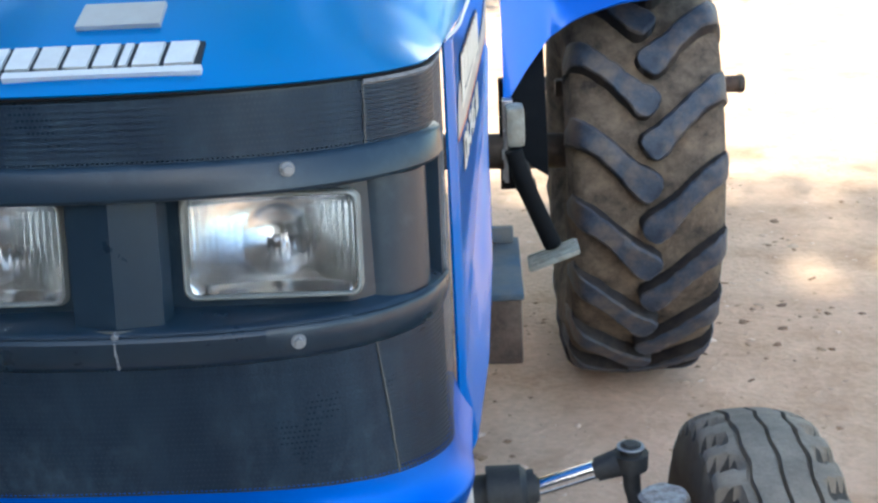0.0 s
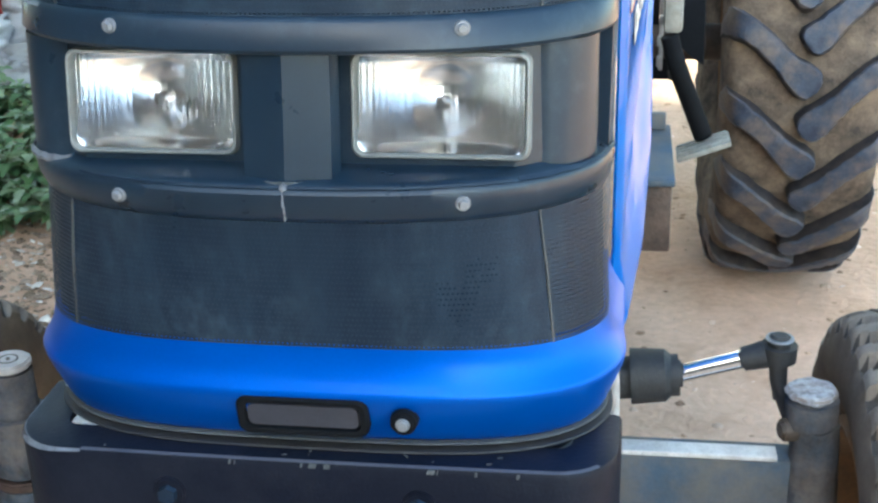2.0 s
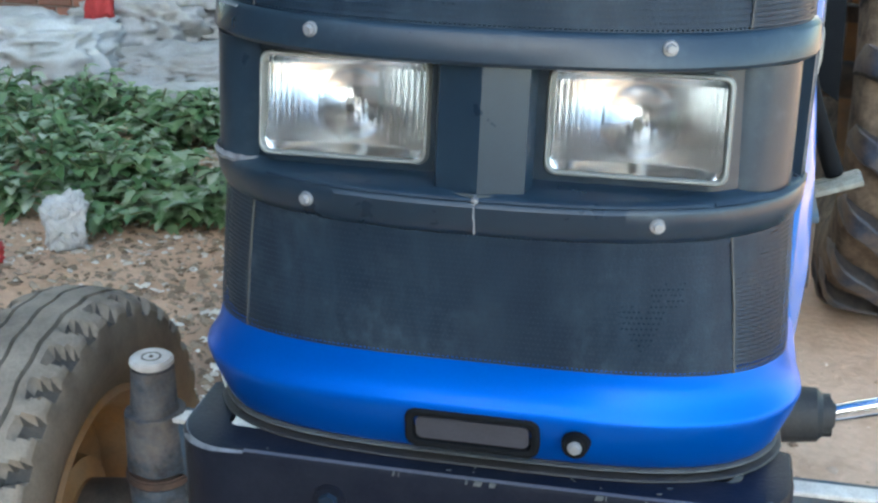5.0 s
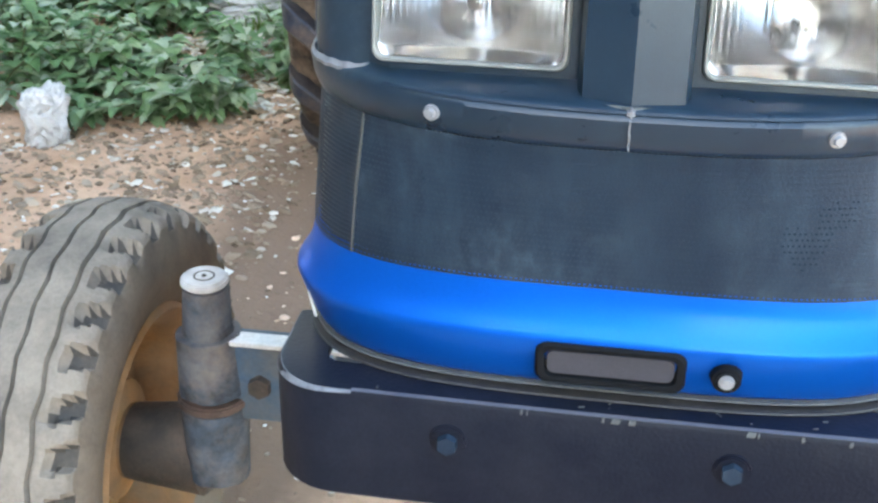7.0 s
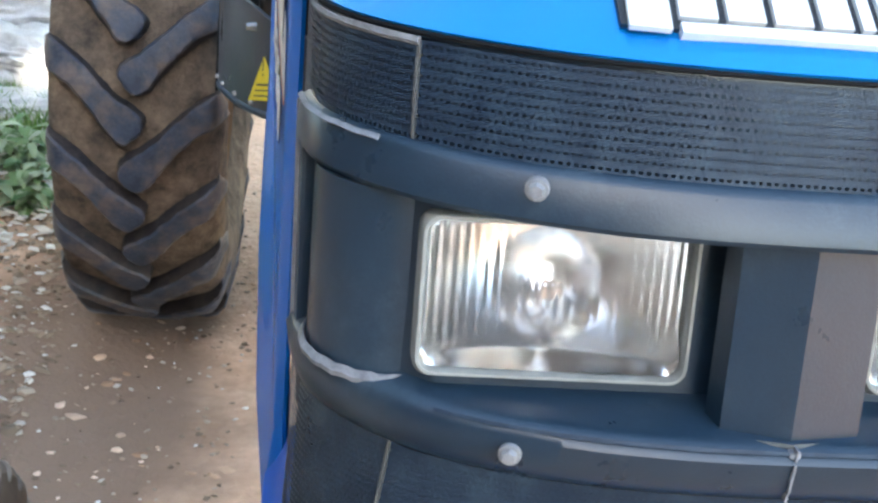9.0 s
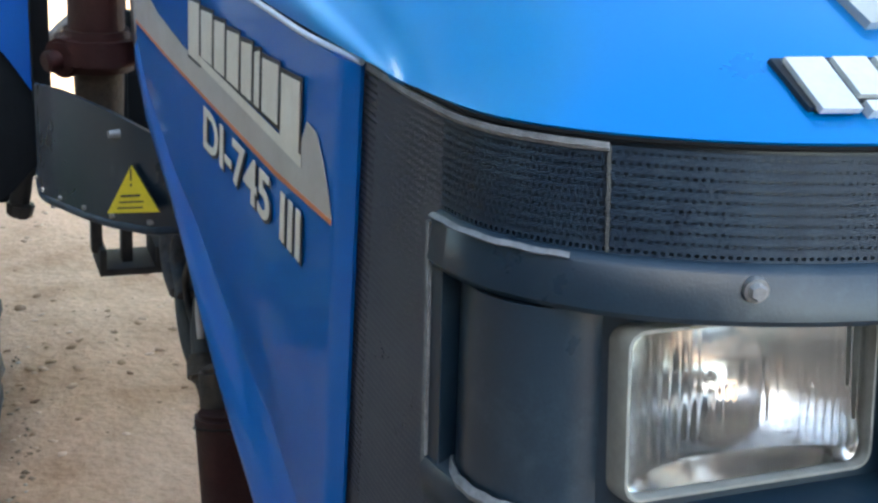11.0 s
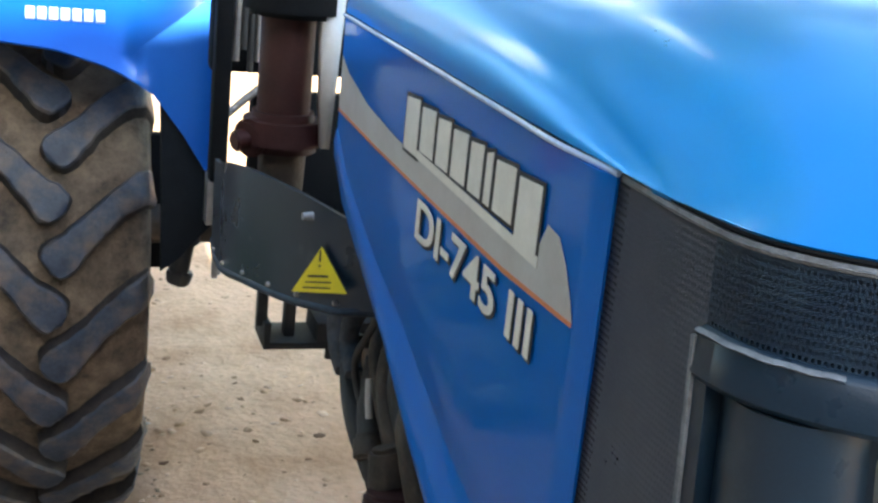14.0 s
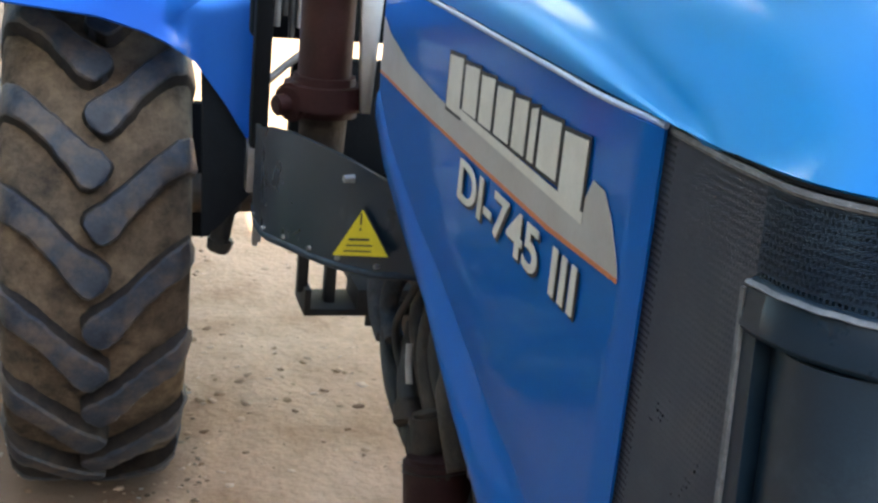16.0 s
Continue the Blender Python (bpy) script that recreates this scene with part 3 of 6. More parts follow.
    rows = [[nose(-0.235 + 0.47 * k / 40, z, d) for k in range(41)] for z, d in ((1.1562, 0.0088), (1.1585, 0.0078))]
    part("ledge_edge", sheet(rows, "edge", 0.001), MESH, body, "lightly rubbed ledge edge")
    # two-faced pillar between the lamps, with a hairline crack below
    bm = bmesh.new()
    zs = (1.155, 1.287)
    for z in zs:
        for x, d in ((-0.052, -0.030), (-0.046, -0.012), (0.0, -0.002), (0.048, -0.009), (0.054, -0.030)):
            bm.verts.new(nose(x, z, d))
    bm.verts.ensure_lookup_table()
    for k in range(4):
        bm.faces.new((bm.verts[k], bm.verts[k + 1], bm.verts[k + 6], bm.verts[k + 5]))
    bm.faces.new([bm.verts[k] for k in range(5)])
    bm.faces.new([bm.verts[k] for k in range(9, 4, -1)])
    part("centre_pillar", bm, PLASTIC, body, "two-faced black pillar between the lamps")
    for sgn in (-1, 1):
        rows = [[nose(sgn * 0.047 * k / 8, z - 0.0003 * k, d - 0.0125 * k / 8) for k in range(9)] for z, d in ((1.1585, 0.0042), (1.1612, 0.0034))]
        part("pillar_foot", sheet(rows, "pillar_foot", 0.001), WORN_SEAL, body, "lightly rubbed foot of the pillar")
    bm = bmesh.new()
    for k in range(5):
        z = 1.121 + 0.008 * k
        x = 0.0004 * math.sin(k * 2.1)
        box(bm, (x - 0.0008, nose(0, z, 0.0106)[1], z), (x + 0.0008, nose(0, z, 0.008)[1] + 0.004, z + (0.0085 if k % 3 else 0.006)))
    box(bm, (-0.004, nose(0, 1.157, 0.0095)[1], 1.1535), (0.004, nose(0, 1.157, 0.0)[1], 1.159), 0.002)
    part("crack_mark", bm, WORN, body, "pale hairline crack")
    for x, z in ((-0.18, 1.313), (0.18, 1.313), (-0.181, 1.139), (0.181, 1.139)):
        s = math.copysign(s_at_x(abs(x)), x)
        p, q = Vector(nose(s, z, 0.004)), Vector(nose(s, z, 0.013))
        bm = bmesh.new()
        rod(bm, p, q, 0.0082, 0.0074, 14, 0.002)
        rod(bm, q - (q - p) * 0.1, q + (q - p) * 0.25, 0.006, 0.0045, 6)
        part("grille_bolt", smoothed(bm), BOLT, body, "round zinc bolt head")
    # recess around the lamps is closed by a dark backing
    band("grille_backing", [(0.86, -0.095), (1.372, -0.095)], -S_RECESS, S_RECESS, 60, BLACK, body)


build_grille()


def rounded(w, h, r, n=6):
    pts = []
    for cx, cy, a0 in ((w / 2 - r, h / 2 - r, 0), (-w / 2 + r, h / 2 - r, 90), (-w / 2 + r, -h / 2 + r, 180), (w / 2 - r, -h / 2 + r, 270)):
        for k in range(n + 1):
            a = radians(a0 + 90 * k / n)
            pts.append((cx + r * math.cos(a), cy + r * math.sin(a)))
    return pts


def loops_mesh(name, loops, cap_first=False, cap_last=False):
    n = len(loops[0])
    verts = [p for lp in loops for p in lp]
    faces = []
    for i in range(len(loops) - 1):
        for k in range(n):
            q = (k + 1) % n
            faces.append((i * n + k, i * n + q, (i + 1) * n + q, (i + 1) * n + k))
    if cap_first:
        faces.append(tuple(range(n))[::-1])
    if cap_last:
        faces.append(tuple((len(loops) - 1) * n + k for k in range(n)))
    me = mesh_of(name, verts, faces)
    bm = bmesh.new()
    bm.from_mesh(me)
    bmesh.ops.recalc_face_normals(bm, faces=bm.faces)
    smoothed(bm, 35)
    bm.to_mesh(me)
    bm.free()
    return me


def build_headlamp(sgn):
    """A rectangular lamp: x across, y up and z out of the lamp in its own axes."""
    mid = Vector((sgn * 0.155, 0.013, 1.2265))
    X = Vector((1, 0, 0))
    Y = Vector((0, 0.17, 1)).normalized()
    Z = X.cross(Y)
    put = lambda x, y, z: tuple(mid + X * x + Y * y + Z * z)
    W, H = 0.188, 0.112
    ring = lambda w, h, r, z: [put(x, y, z) for x, y in rounded(w, h, r)]
    rim = part("headlamp_rim", loops_mesh("rim", [ring(W, H, 0.012, -0.072), ring(W, H, 0.012, 0.0), ring(W - 0.004, H - 0.004, 0.012, 0.006),
                                                  ring(W - 0.008, H - 0.008, 0.010, 0.0062), ring(W - 0.011, H - 0.011, 0.010, 0.001),
                                                  ring(W - 0.011, H - 0.011, 0.010, -0.072)]), RIM_GREY, tractor,
               "rectangular headlamp with a grey rim and fluted glass")
    w, h = W - 0.011, H - 0.011
    # a round bowl cut off by a flat floor and a flat ceiling, with a deeper dish in the middle
    rows = []
    nx = 84
    vs = [-1, -0.985, -0.955, -0.90, -0.85, -0.82] + [-0.80 + 1.6 * k / 36 for k in range(37)] + [0.82, 0.85, 0.90, 0.955, 0.985, 1]
    for v in vs:
        row = []
        for i in range(nx + 1):
            u = 2 * i / nx - 1
            x, y = u * w / 2, v * h / 2
            cut = min(abs(v), 0.82) * h / 2
            r = math.hypot(x, math.copysign(cut, v) - 0.030)
            q = math.hypot(x, y)
            zz = -0.059 + r * r / 0.225
            if q < 0.038:
                zz -= 0.007 * (1 - (q / 0.038) ** 2)
            if abs(v) > 0.82:
                f = (abs(v) - 0.82) / 0.18
                zz += (-0.004 - zz) * f
            row.append(put(x, y, min(zz, -0.004)))
        rows.append(row)
    part("reflector", sheet(rows, "reflector"), REFLECTOR, rim, "mirror-bright lamp bowl with a flat floor")
    bm = bmesh.new()
    rod(bm, put(0, 0, -0.080), put(0, 0, -0.040), 0.0075, 0.007, 14, 0.002)
    rod(bm, put(0, 0, -0.044), put(0, 0, -0.030), 0.009, 0.007, 16, 0.003)
    part("bulb_shield", smoothed(bm), CHROME, rim, "round bright bulb cap")
    # fluted glass pane: upright ribs at both sides, plain in the middle
    nx, ny = 150, 20
    rows = []
    for j in range(ny + 1):
        v = 2 * j / ny - 1
        row = []
        for i in range(nx + 1):
            u = 2 * i / nx - 1
            dome = 0.004 * (1 - u * u) * (1 - v * v)
            side = min(1, max(0, (abs(u) - 0.34) / 0.12)) * float(np.interp(v, [-1, -0.55, -0.40, 1], [0.15, 0.15, 1, 1]))
            middle = (1 - min(1, max(0, (abs(u) - 0.30) / 0.08))) * float(np.interp(v, [-0.35, -0.2, 0.35, 0.6], [0, 0.7, 0.7, 0]))
            rib = 0.0027 * side * abs(math.sin(u * math.pi * 13)) + 0.0019 * middle * abs(math.sin(u * math.pi * 11 + 0.9 * v))
            row.append(put(u * w / 2, v * h / 2, 0.0005 + dome - rib))
        rows.append(row)
    lens = part("lens", sheet(rows, "lens"), GLASS, rim, "fluted clear glass")
    lens.visible_shadow = False


for sgn in (-1, 1):
    build_headlamp(sgn)


def build_nose_bumper():
    prof = [(0.8455, -0.006), (0.847, -0.003), (0.852, 0.0005), (0.870, 0.0080), (0.890, 0.0160), (0.905, 0.0208), (0.9100, 0.0218), (0.9135, 0.0212), (0.9165, 0.0194),
            (0.924, 0.0140), (0.933, 0.0088), (0.944, 0.0040), (0.955, 0.0012), (0.965, -0.001), (0.968, -0.008)]
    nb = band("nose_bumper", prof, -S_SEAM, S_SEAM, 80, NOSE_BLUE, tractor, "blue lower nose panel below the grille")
    # slot lamp and its dark frame
    z = 0.884
    out = Vector(nose(0.0, z, 0.0)) - Vector(nose(0.0, z, 0.01))
    out = -out.normalized()
    mid = Vector(nose(0.0, z, 0.015))
    X, Y = Vector((1, 0, 0)), Vector((0, -0.12, 1)).normalized()
    put = lambda x, y, d: tuple(mid + X * x + Y * y + out * d)
    ring = lambda w, h, r, d: [put(x, y, d) for x, y in rounded(w, h, r)]
    fr = part("slot_frame", loops_mesh("slot", [ring(0.150, 0.050, 0.013, -0.01), ring(0.150, 0.050, 0.013, 0.005), ring(0.144, 0.044, 0.012, 0.008),
                                                ring(0.132, 0.034, 0.010, 0.007), ring(0.130, 0.032, 0.010, -0.002)], True, True), BLACK, nb, "black rounded slot frame")
    part("slot_cover", loops_mesh("cover", [ring(0.128, 0.030, 0.008, -0.001), ring(0.126, 0.028, 0.008, 0.004)], True, True), LAMP_GREY, fr, "frosted grey slot cover")
    zc = 0.884
    c = Vector(nose(0.109, zc, 0.0))
    bm = bmesh.new()
    rod(bm, c + out * 0.01, c + out * 0.029, 0.017, 0.014, 18, 0.003)
    kn = part("latch_knob", smoothed(bm), BLACK, nb, "round black latch knob")
    bm = bmesh.new()
    rod(bm, c + out * 0.026, c + out * 0.033, 0.009, 0.007, 12, 0.002)
    part("latch_bolt", smoothed(bm), BOLT, kn, "dull metal bolt")


build_nose_bumper()


# ---- hood and side panels ----
HOOD_END, CREASE = 0.985, 1.394


def half_width(y):
    """The hood swells behind the grille and widens a little towards the back."""
    t = min(1.0, max(0.0, (y - 0.260) / 0.032))
    return 0.344 - taper(y) + 0.012 * t * t * (3 - 2 * t) + 0.06 * max(0.0, y - 0.24)


def hood_half(y):
    t = min(1.0, max(0.0, (y - 0.10) / 0.34))
    return 0.344 - taper(y) + 0.012 * t * t * (3 - 2 * t) + 0.06 * max(0.0, y - 0.24)


def crease(y):
    return CREASE + 0.027 * max(0.0, y - 0.24)


def nose_y(x):
    return NOSE_Y - NOSE_B * max(0.0, 1 - min(1, abs(x) / A_HALF) ** NOSE_N) ** (1 / NOSE_N) + lean(1.40) * 0.9


def hood_point(u, t, lift=0.0):
    """u across from -1 to 1, t from the front edge to the back."""
    x = A_HALF * math.sin(u * math.pi / 2)
    y0 = nose_y(x)
    y = y0 + (HOOD_END - y0) * t
    ax = min(1.0, abs(x) / A_HALF)
    across = (1 - ax ** 2.6) ** (1 / 2.0)
    d = min(1.0, (y - y0 + 0.004) / 0.48)
    along = 1 - (1 - d) ** 2.1
    return (x * hood_half(y) / A_HALF, y, crease(y) + (0.118 + 0.02 * t) * across * along + lift)


def build_hood():
    ts = [(k / 60) ** 1.8 for k in range(61)]
    rows = [[hood_point(-1 + 2 * i / 56, t) for i in range(57)] for t in ts]
    hood = part("hood", sheet(rows, "hood", 0.004), SKYLIT_BLUE, tractor, "glossy blue rounded engine hood")
    # raised lettering becomes plain white blocks on a dark plate
    def on_hood(x, ahead):
        return Vector(hood_point(2 / math.pi * math.asin(x / A_HALF), max(0.0, ahead) / (HOOD_END - nose_y(x))))
    def slab(x0, x1, a0, a1, h0, h1, skew=0.0):
        bm = bmesh.new()
        vs = []
        nrm = Vector((0, -0.62, 0.78))
        for h in (h0, h1):
            for x, a in ((x0, a0), (x1, a0), (x1 + skew, a1), (x0 + skew, a1)):
                vs.append(bm.verts.new(on_hood(x, a) + nrm * h))
        for f in ((3, 2, 1, 0), (4, 5, 6, 7), (0, 1, 5, 4), (1, 2, 6, 5), (2, 3, 7, 6), (3, 0, 4, 7)):
            bm.faces.new([vs[k] for k in f])
        return bm
    xs = [-0.132, -0.100, -0.070, -0.040, -0.010, 0.016, 0.030, 0.062, 0.096]
    for k in range(8):
        part("badge_shadow", slab(xs[k] - 0.004, xs[k + 1] + 0.001, 0.026, 0.072, -0.002, 0.004), DARK_PRINT, hood)
        part("badge_block", slab(xs[k], xs[k + 1] - 0.006, 0.034 if k else 0.022, 0.069, 0.003, 0.008, 0.002), WHITE, hood, "raised white badge block")
    part("badge_bar", slab(-0.100, 0.100, 0.020, 0.029, 0.000, 0.008), WHITE, hood, "white bar under the badge")
    part("emblem", slab(-0.045, 0.045, 0.105, 0.150, -0.002, 0.007), SILVER, hood, "plain silver emblem plate")
    # bead along each shoulder crease, coloured pale as the lip's highlight
    for sgn in (-1, 1):
        bm = bmesh.new()
        tube(bm, [(sgn * (half_width(0.268 + 0.717 * k / 8) + 0.001), 0.268 + 0.717 * k / 8, crease(0.268 + 0.717 * k / 8) - 0.004) for k in range(9)], 0.0026, 8)
        part("crease_bead", bm, PALE_BLUE, hood, "thin bead painted pale for the hood seam's highlight")


build_hood()


def side_low(y):
    """Height of the slanting lower edge of a side panel."""
    return float(np.interp(y, [0.242, 0.44, 0.50, 0.56, 0.64, 0.71, 0.79, 0.883, 0.933, 0.983], [0.835, 0.956, 0.985, 1.018, 1.060, 1.099, 1.138, 1.187, 1.214, 1.263]))


def text_mesh(body, size):
    cu = bpy.data.curves.new("lettering", 'FONT')
    cu.body, cu.size, cu.extrude, cu.align_x = body, size, 0.0004, 'LEFT'
    cu.offset = 0.0009
    ob = bpy.data.objects.new("lettering", cu)
    scene.collection.objects.link(ob)
    me = bpy.data.meshes.new_from_object(ob.evaluated_get(bpy.context.evaluated_depsgraph_get()))
    bpy.data.objects.remove(ob)
    return me


def islands(me):
    """The separate pieces of a mesh, each as a bmesh."""
    root = list(range(len(me.vertices)))

    def find(a):
        while root[a] != a:
            root[a] = root[root[a]]
            a = root[a]
        return a
    for e in me.edges:
        a, b = find(e.vertices[0]), find(e.vertices[1])
        root[a] = b
    groups = {}
    for f in me.polygons:
        groups.setdefault(find(f.vertices[0]), []).append(tuple(f.vertices))
    out = []
    for key in sorted(groups):
        bm, made = bmesh.new(), {}
        for f in groups[key]:
            bm.faces.new([made.setdefault(v, None) or made.update({v: bm.verts.new(me.vertices[v].co)}) or made[v] for v in f])
        out.append(bm)
    return out


def build_side_panel(sgn):
    ys = [0.270, 0.274, 0.279, 0.284, 0.288, 0.293] + [0.300 + (HOOD_END - 0.300) * k / 38 for k in range(39)]
    rows = []
    border = lambda y: float(np.interp(y, [0.24, 0.44, 0.53, 0.68, 0.79, 0.90, 0.98], [0.095, 0.072, 0.054, 0.037, 0.020, 0.012, 0.008]))
    for f in (1, 0.75, 0.5, 0.25, 0.04):
        rows.append([(sgn * half_width(y), y, side_low(y) + border(y) + (crease(y) - 0.006 - border(y) - side_low(y)) * f) for y in ys])
    # the lower border flares outwards below a soft crease
    flare = 0.0215 if sgn > 0 else 0.0135
    spread = lambda y: min(1.0, border(y) / 0.05) * float(np.interp(y, [0.27, 0.40], [0.35, 1.0]))
    for f, out in ((1.0, -0.0020), (0.93, -0.0018), (0.5, 0.44 * flare), (0.0, flare)):
        rows.append([(sgn * (half_width(y) + out * spread(y)), y, side_low(y) + border(y) * f) for y in ys])
    rows.append([(sgn * (half_width(y) + (flare + 0.0005) * spread(y)), y + 0.004, side_low(y) - 0.008) for y in ys])
    rows.append([(sgn * (half_width(y) + (flare - 0.002) * spread(y)), y + 0.006, side_low(y) - 0.013) for y in ys])
    rows.append([(sgn * (half_width(y) - 0.001), y + 0.014, side_low(y) - 0.032) for y in ys])
    rows.append([(sgn * (half_width(y) - 0.020), y + 0.016, side_low(y) - 0.038) for y in ys])
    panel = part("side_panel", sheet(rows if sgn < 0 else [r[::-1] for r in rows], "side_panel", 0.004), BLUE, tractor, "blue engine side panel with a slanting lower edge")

    def flat(points, out, name, mat, label=""):
        bm = bmesh.new()
        f = bm.faces.new([bm.verts.new((sgn * (half_width(y) + 0.0012 + out), y, z)) for y, z in points])
        ex = bmesh.ops.extrude_face_region(bm, geom=[f])["geom"]
        bmesh.ops.translate(bm, verts=[g for g in ex if isinstance(g, bmesh.types.BMVert)], vec=(sgn * 0.0006, 0, 0))
        return part(name, bm, mat, panel, label)

    flat([(0.979, 1.296), (0.979, 1.361), (0.948, 1.345), (0.861, 1.323), (0.749, 1.309), (0.552, 1.298), (0.386, 1.292), (0.364, 1.305), (0.351, 1.327), (0.329, 1.324), (0.312, 1.306), (0.297, 1.282), (0.29, 1.266), (0.428, 1.266), (0.632, 1.275), (0.824, 1.285)], 0, "silver_stripe", SILVER, "silver decal stripe")
    flat([(0.979, 1.296), (0.824, 1.285), (0.632, 1.275), (0.428, 1.266), (0.29, 1.266), (0.29, 1.262), (0.428, 1.261), (0.632, 1.271), (0.824, 1.281), (0.979, 1.292)], 0.0002, "orange_stripe", ORANGE, "thin orange decal line")
    ys = [0.72, 0.67, 0.621, 0.577, 0.53, 0.49, 0.467, 0.415, 0.36]
    slope = lambda y: 0.030 * (y - 0.37)
    for k in range(8):
        a, b = ys[k] - 0.003, ys[k + 1] + 0.006
        z0 = 1.296 if k in (0, 7) else 1.305
        flat([(a + 0.004, z0 - 0.004 + slope(a)), (b - 0.004, z0 - 0.004 + slope(b)), (b - 0.004, 1.359 + slope(b)), (a + 0.004, 1.355 + slope(a))], 0.0007, "decal_block_edge", DARK_PRINT)
        flat([(a, z0 + slope(a)), (b, z0 + slope(b)), (b, 1.355 + slope(b)), (a, 1.351 + slope(a))], 0.0014, "decal_block", CREAM, "plain cream decal block")
    flat([(0.68, 1.305), (0.361, 1.287), (0.361, 1.297), (0.676, 1.313)], 0.0010, "decal_bar", CREAM)
    # the model number, which rises slightly towards the back
    y0, y1, z0, z1 = 0.660, 0.356, 1.2265, 1.2095
    for off, mat in ((0.0002, DARK_PRINT), (0.0012, CREAM)):
        me = text_mesh("DI-745 III", 0.060)
        w = max(v.co.x for v in me.vertices)
        dx, dz = (-0.0028, -0.003) if mat is DARK_PRINT else (0, 0)
        for v in me.vertices:
            t = v.co.x / w if sgn < 0 else 1 - v.co.x / w
            y = y0 + (y1 - y0) * t + dx
            v.co = (sgn * (half_width(y) + 0.002 + off + v.co.z), y, z0 + (z1 - z0) * t + v.co.y * (0.965 + 0.03 * t) + dz)
        for glyph in islands(me):
            part("letter" if mat is CREAM else "letter_shadow", glyph, mat, panel, "cream model number letter" if mat is CREAM else "")


for sgn in (-1, 1):
    build_side_panel(sgn)


# ---- front bumper, axle, steering ----
def build_front_end():
    # steel channel in front of the frame
    def ring(d0, z):
        return [nose(S_SEAM * (-0.86 + 1.72 * k / 60), z, d0) for k in range(61)]

    def bar_ring(inset, z):
        """Plan of the bumper: nearly straight in front, with round corners; its right end stands a little prouder."""
        x0, x1, yf, r = -0.359 + inset, 0.352 - inset, -0.057 + inset, max(0.010, 0.072 - inset)
        out = [(x0, 0.10 - 0.02 * k, z) for k in range(3)]
        out += [(x0 + r - r * math.cos(a), yf + r - r * math.sin(a), z) for a in (math.pi / 2 * k / 8 for k in range(9))]
        out += [(x0 + r + (x1 - x0 - 2 * r) * k / 24, yf - 0.003 * math.sin(math.pi * k / 24), z) for k in range(1, 24)]
        out += [(x1 - r + r * math.sin(a), yf + r - r * math.cos(a), z) for a in (math.pi / 2 * k / 8 for k in range(9))]
        return out + [(x1, 0.04 + 0.02 * k, z) for k in range(3)]
    rows = [bar_ring(0.006, 0.694), bar_ring(0.0, 0.700), bar_ring(0.0, 0.826), bar_ring(0.003, 0.8310), bar_ring(0.010, 0.8325), bar_ring(0.055, 0.8325)]
    bar = part("bumper_bar", sheet(rows, "bumper_bar", 0.008), BUMPER, tractor, "dark painted steel front bumper")
    for low, out, mat in ((0.8425, 0.001, WORN_SEAL), (0.8345, 0.007, HOSE)):
        rows = [ring(out - 0.002, low - 0.0015), ring(out + 0.001, low), ring(out, low + 0.0015), ring(out - 0.003, low + 0.0022), ring(-0.03, low + 0.0022)]
        part("seal_strip", sheet(rows, "seal", 0.003), mat, bar, "dusty rubber seal strip" if mat is WORN_SEAL else "black lower seal lip")
    bm = bmesh.new()
    box(bm, (0.318, 0.20, 0.50), (0.334, 0.30, 0.83), 0.004)
    part("frame_bracket", smoothed(bm), DEEP_BLUE, bar, "dusty blue frame bracket beside the bumper")
    bm = bmesh.new()
    tube(bm, [(0.340, 0.235, 0.83), (0.343, 0.232, 0.76), (0.342, 0.23, 0.60)], 0.007, 8)
    part("bracket_edge", bm, DULL_WHITE, bar, "rubbed pale edge of the bracket")
    for x in (-0.16, 0.13):
        p = Vector((x, -0.060, 0.785))
        bm = bmesh.new()
        rod(bm, p + Vector((0, 0.01, 0)), p + Vector((0, -0.004, 0)), 0.020, 0.019, 20, 0.002)
        bo = part("bumper_bolt", smoothed(bm), BUMPER, bar, "large dark bolt and washer")
        bm = bmesh.new()
        rod(bm, p, p + Vector((0, -0.012, 0)), 0.012, 0.011, 6)
        part("bolt_head", smoothed(bm), MESH, bo)
    scrape = []
    for lift in (0.0, 0.5, 1.0):
        line = []
        for k in range(11):
            f = k / 10
            tall = 0.0075 * (1 - f ** 2) + 0.0008
            ins = -0.0008 + 0.0043 * lift
            line.append(bar_ring(ins, 0.8318 - tall * (1 - lift))[2 + k])
        scrape.append(line)
    part("bumper_scuff", sheet(scrape, "bumper_scuff", 0.001), WORN, bar, "scraped bright edge of the bumper")
    part("bumper_edge", sheet([[p for p in r[12:40]] for r in (bar_ring(0.0028, 0.8314), bar_ring(0.0065, 0.8330))], "bumper_edge", 0.0008), PALE_MESH, bar, "rubbed upper edge of the bumper")
    rng = random.Random(17)
    for k in range(22):
        x = rng.uniform(-0.27, 0.24)
        long = rng.choice((0.002, 0.002, 0.003, 0.004, 0.006, 0.010))
        y = -0.050 + rng.random() * 0.024 if k % 2 else -0.0605
        z = 0.8325 if k % 2 else 0.826
        bm = bmesh.new()
        ring4 = [Vector((x + long * a, y + b * rng.uniform(0.001, 0.0025), z + (0.004 * b if k % 2 == 0 else 0))) for a, b in ((0, 0), (0.8, 0), (1, 1), (0.2, 1))]
        vs = [bm.verts.new(p + Vector((0, 0, h))) for h in (0.0002, 0.0016) for p in ring4]
        for f in ((3, 2, 1, 0), (4, 5, 6, 7), (0, 1, 5, 4), (1, 2, 6, 5), (2, 3, 7, 6), (3, 0, 4, 7)):
            bm.faces.new([vs[q] for q in f])
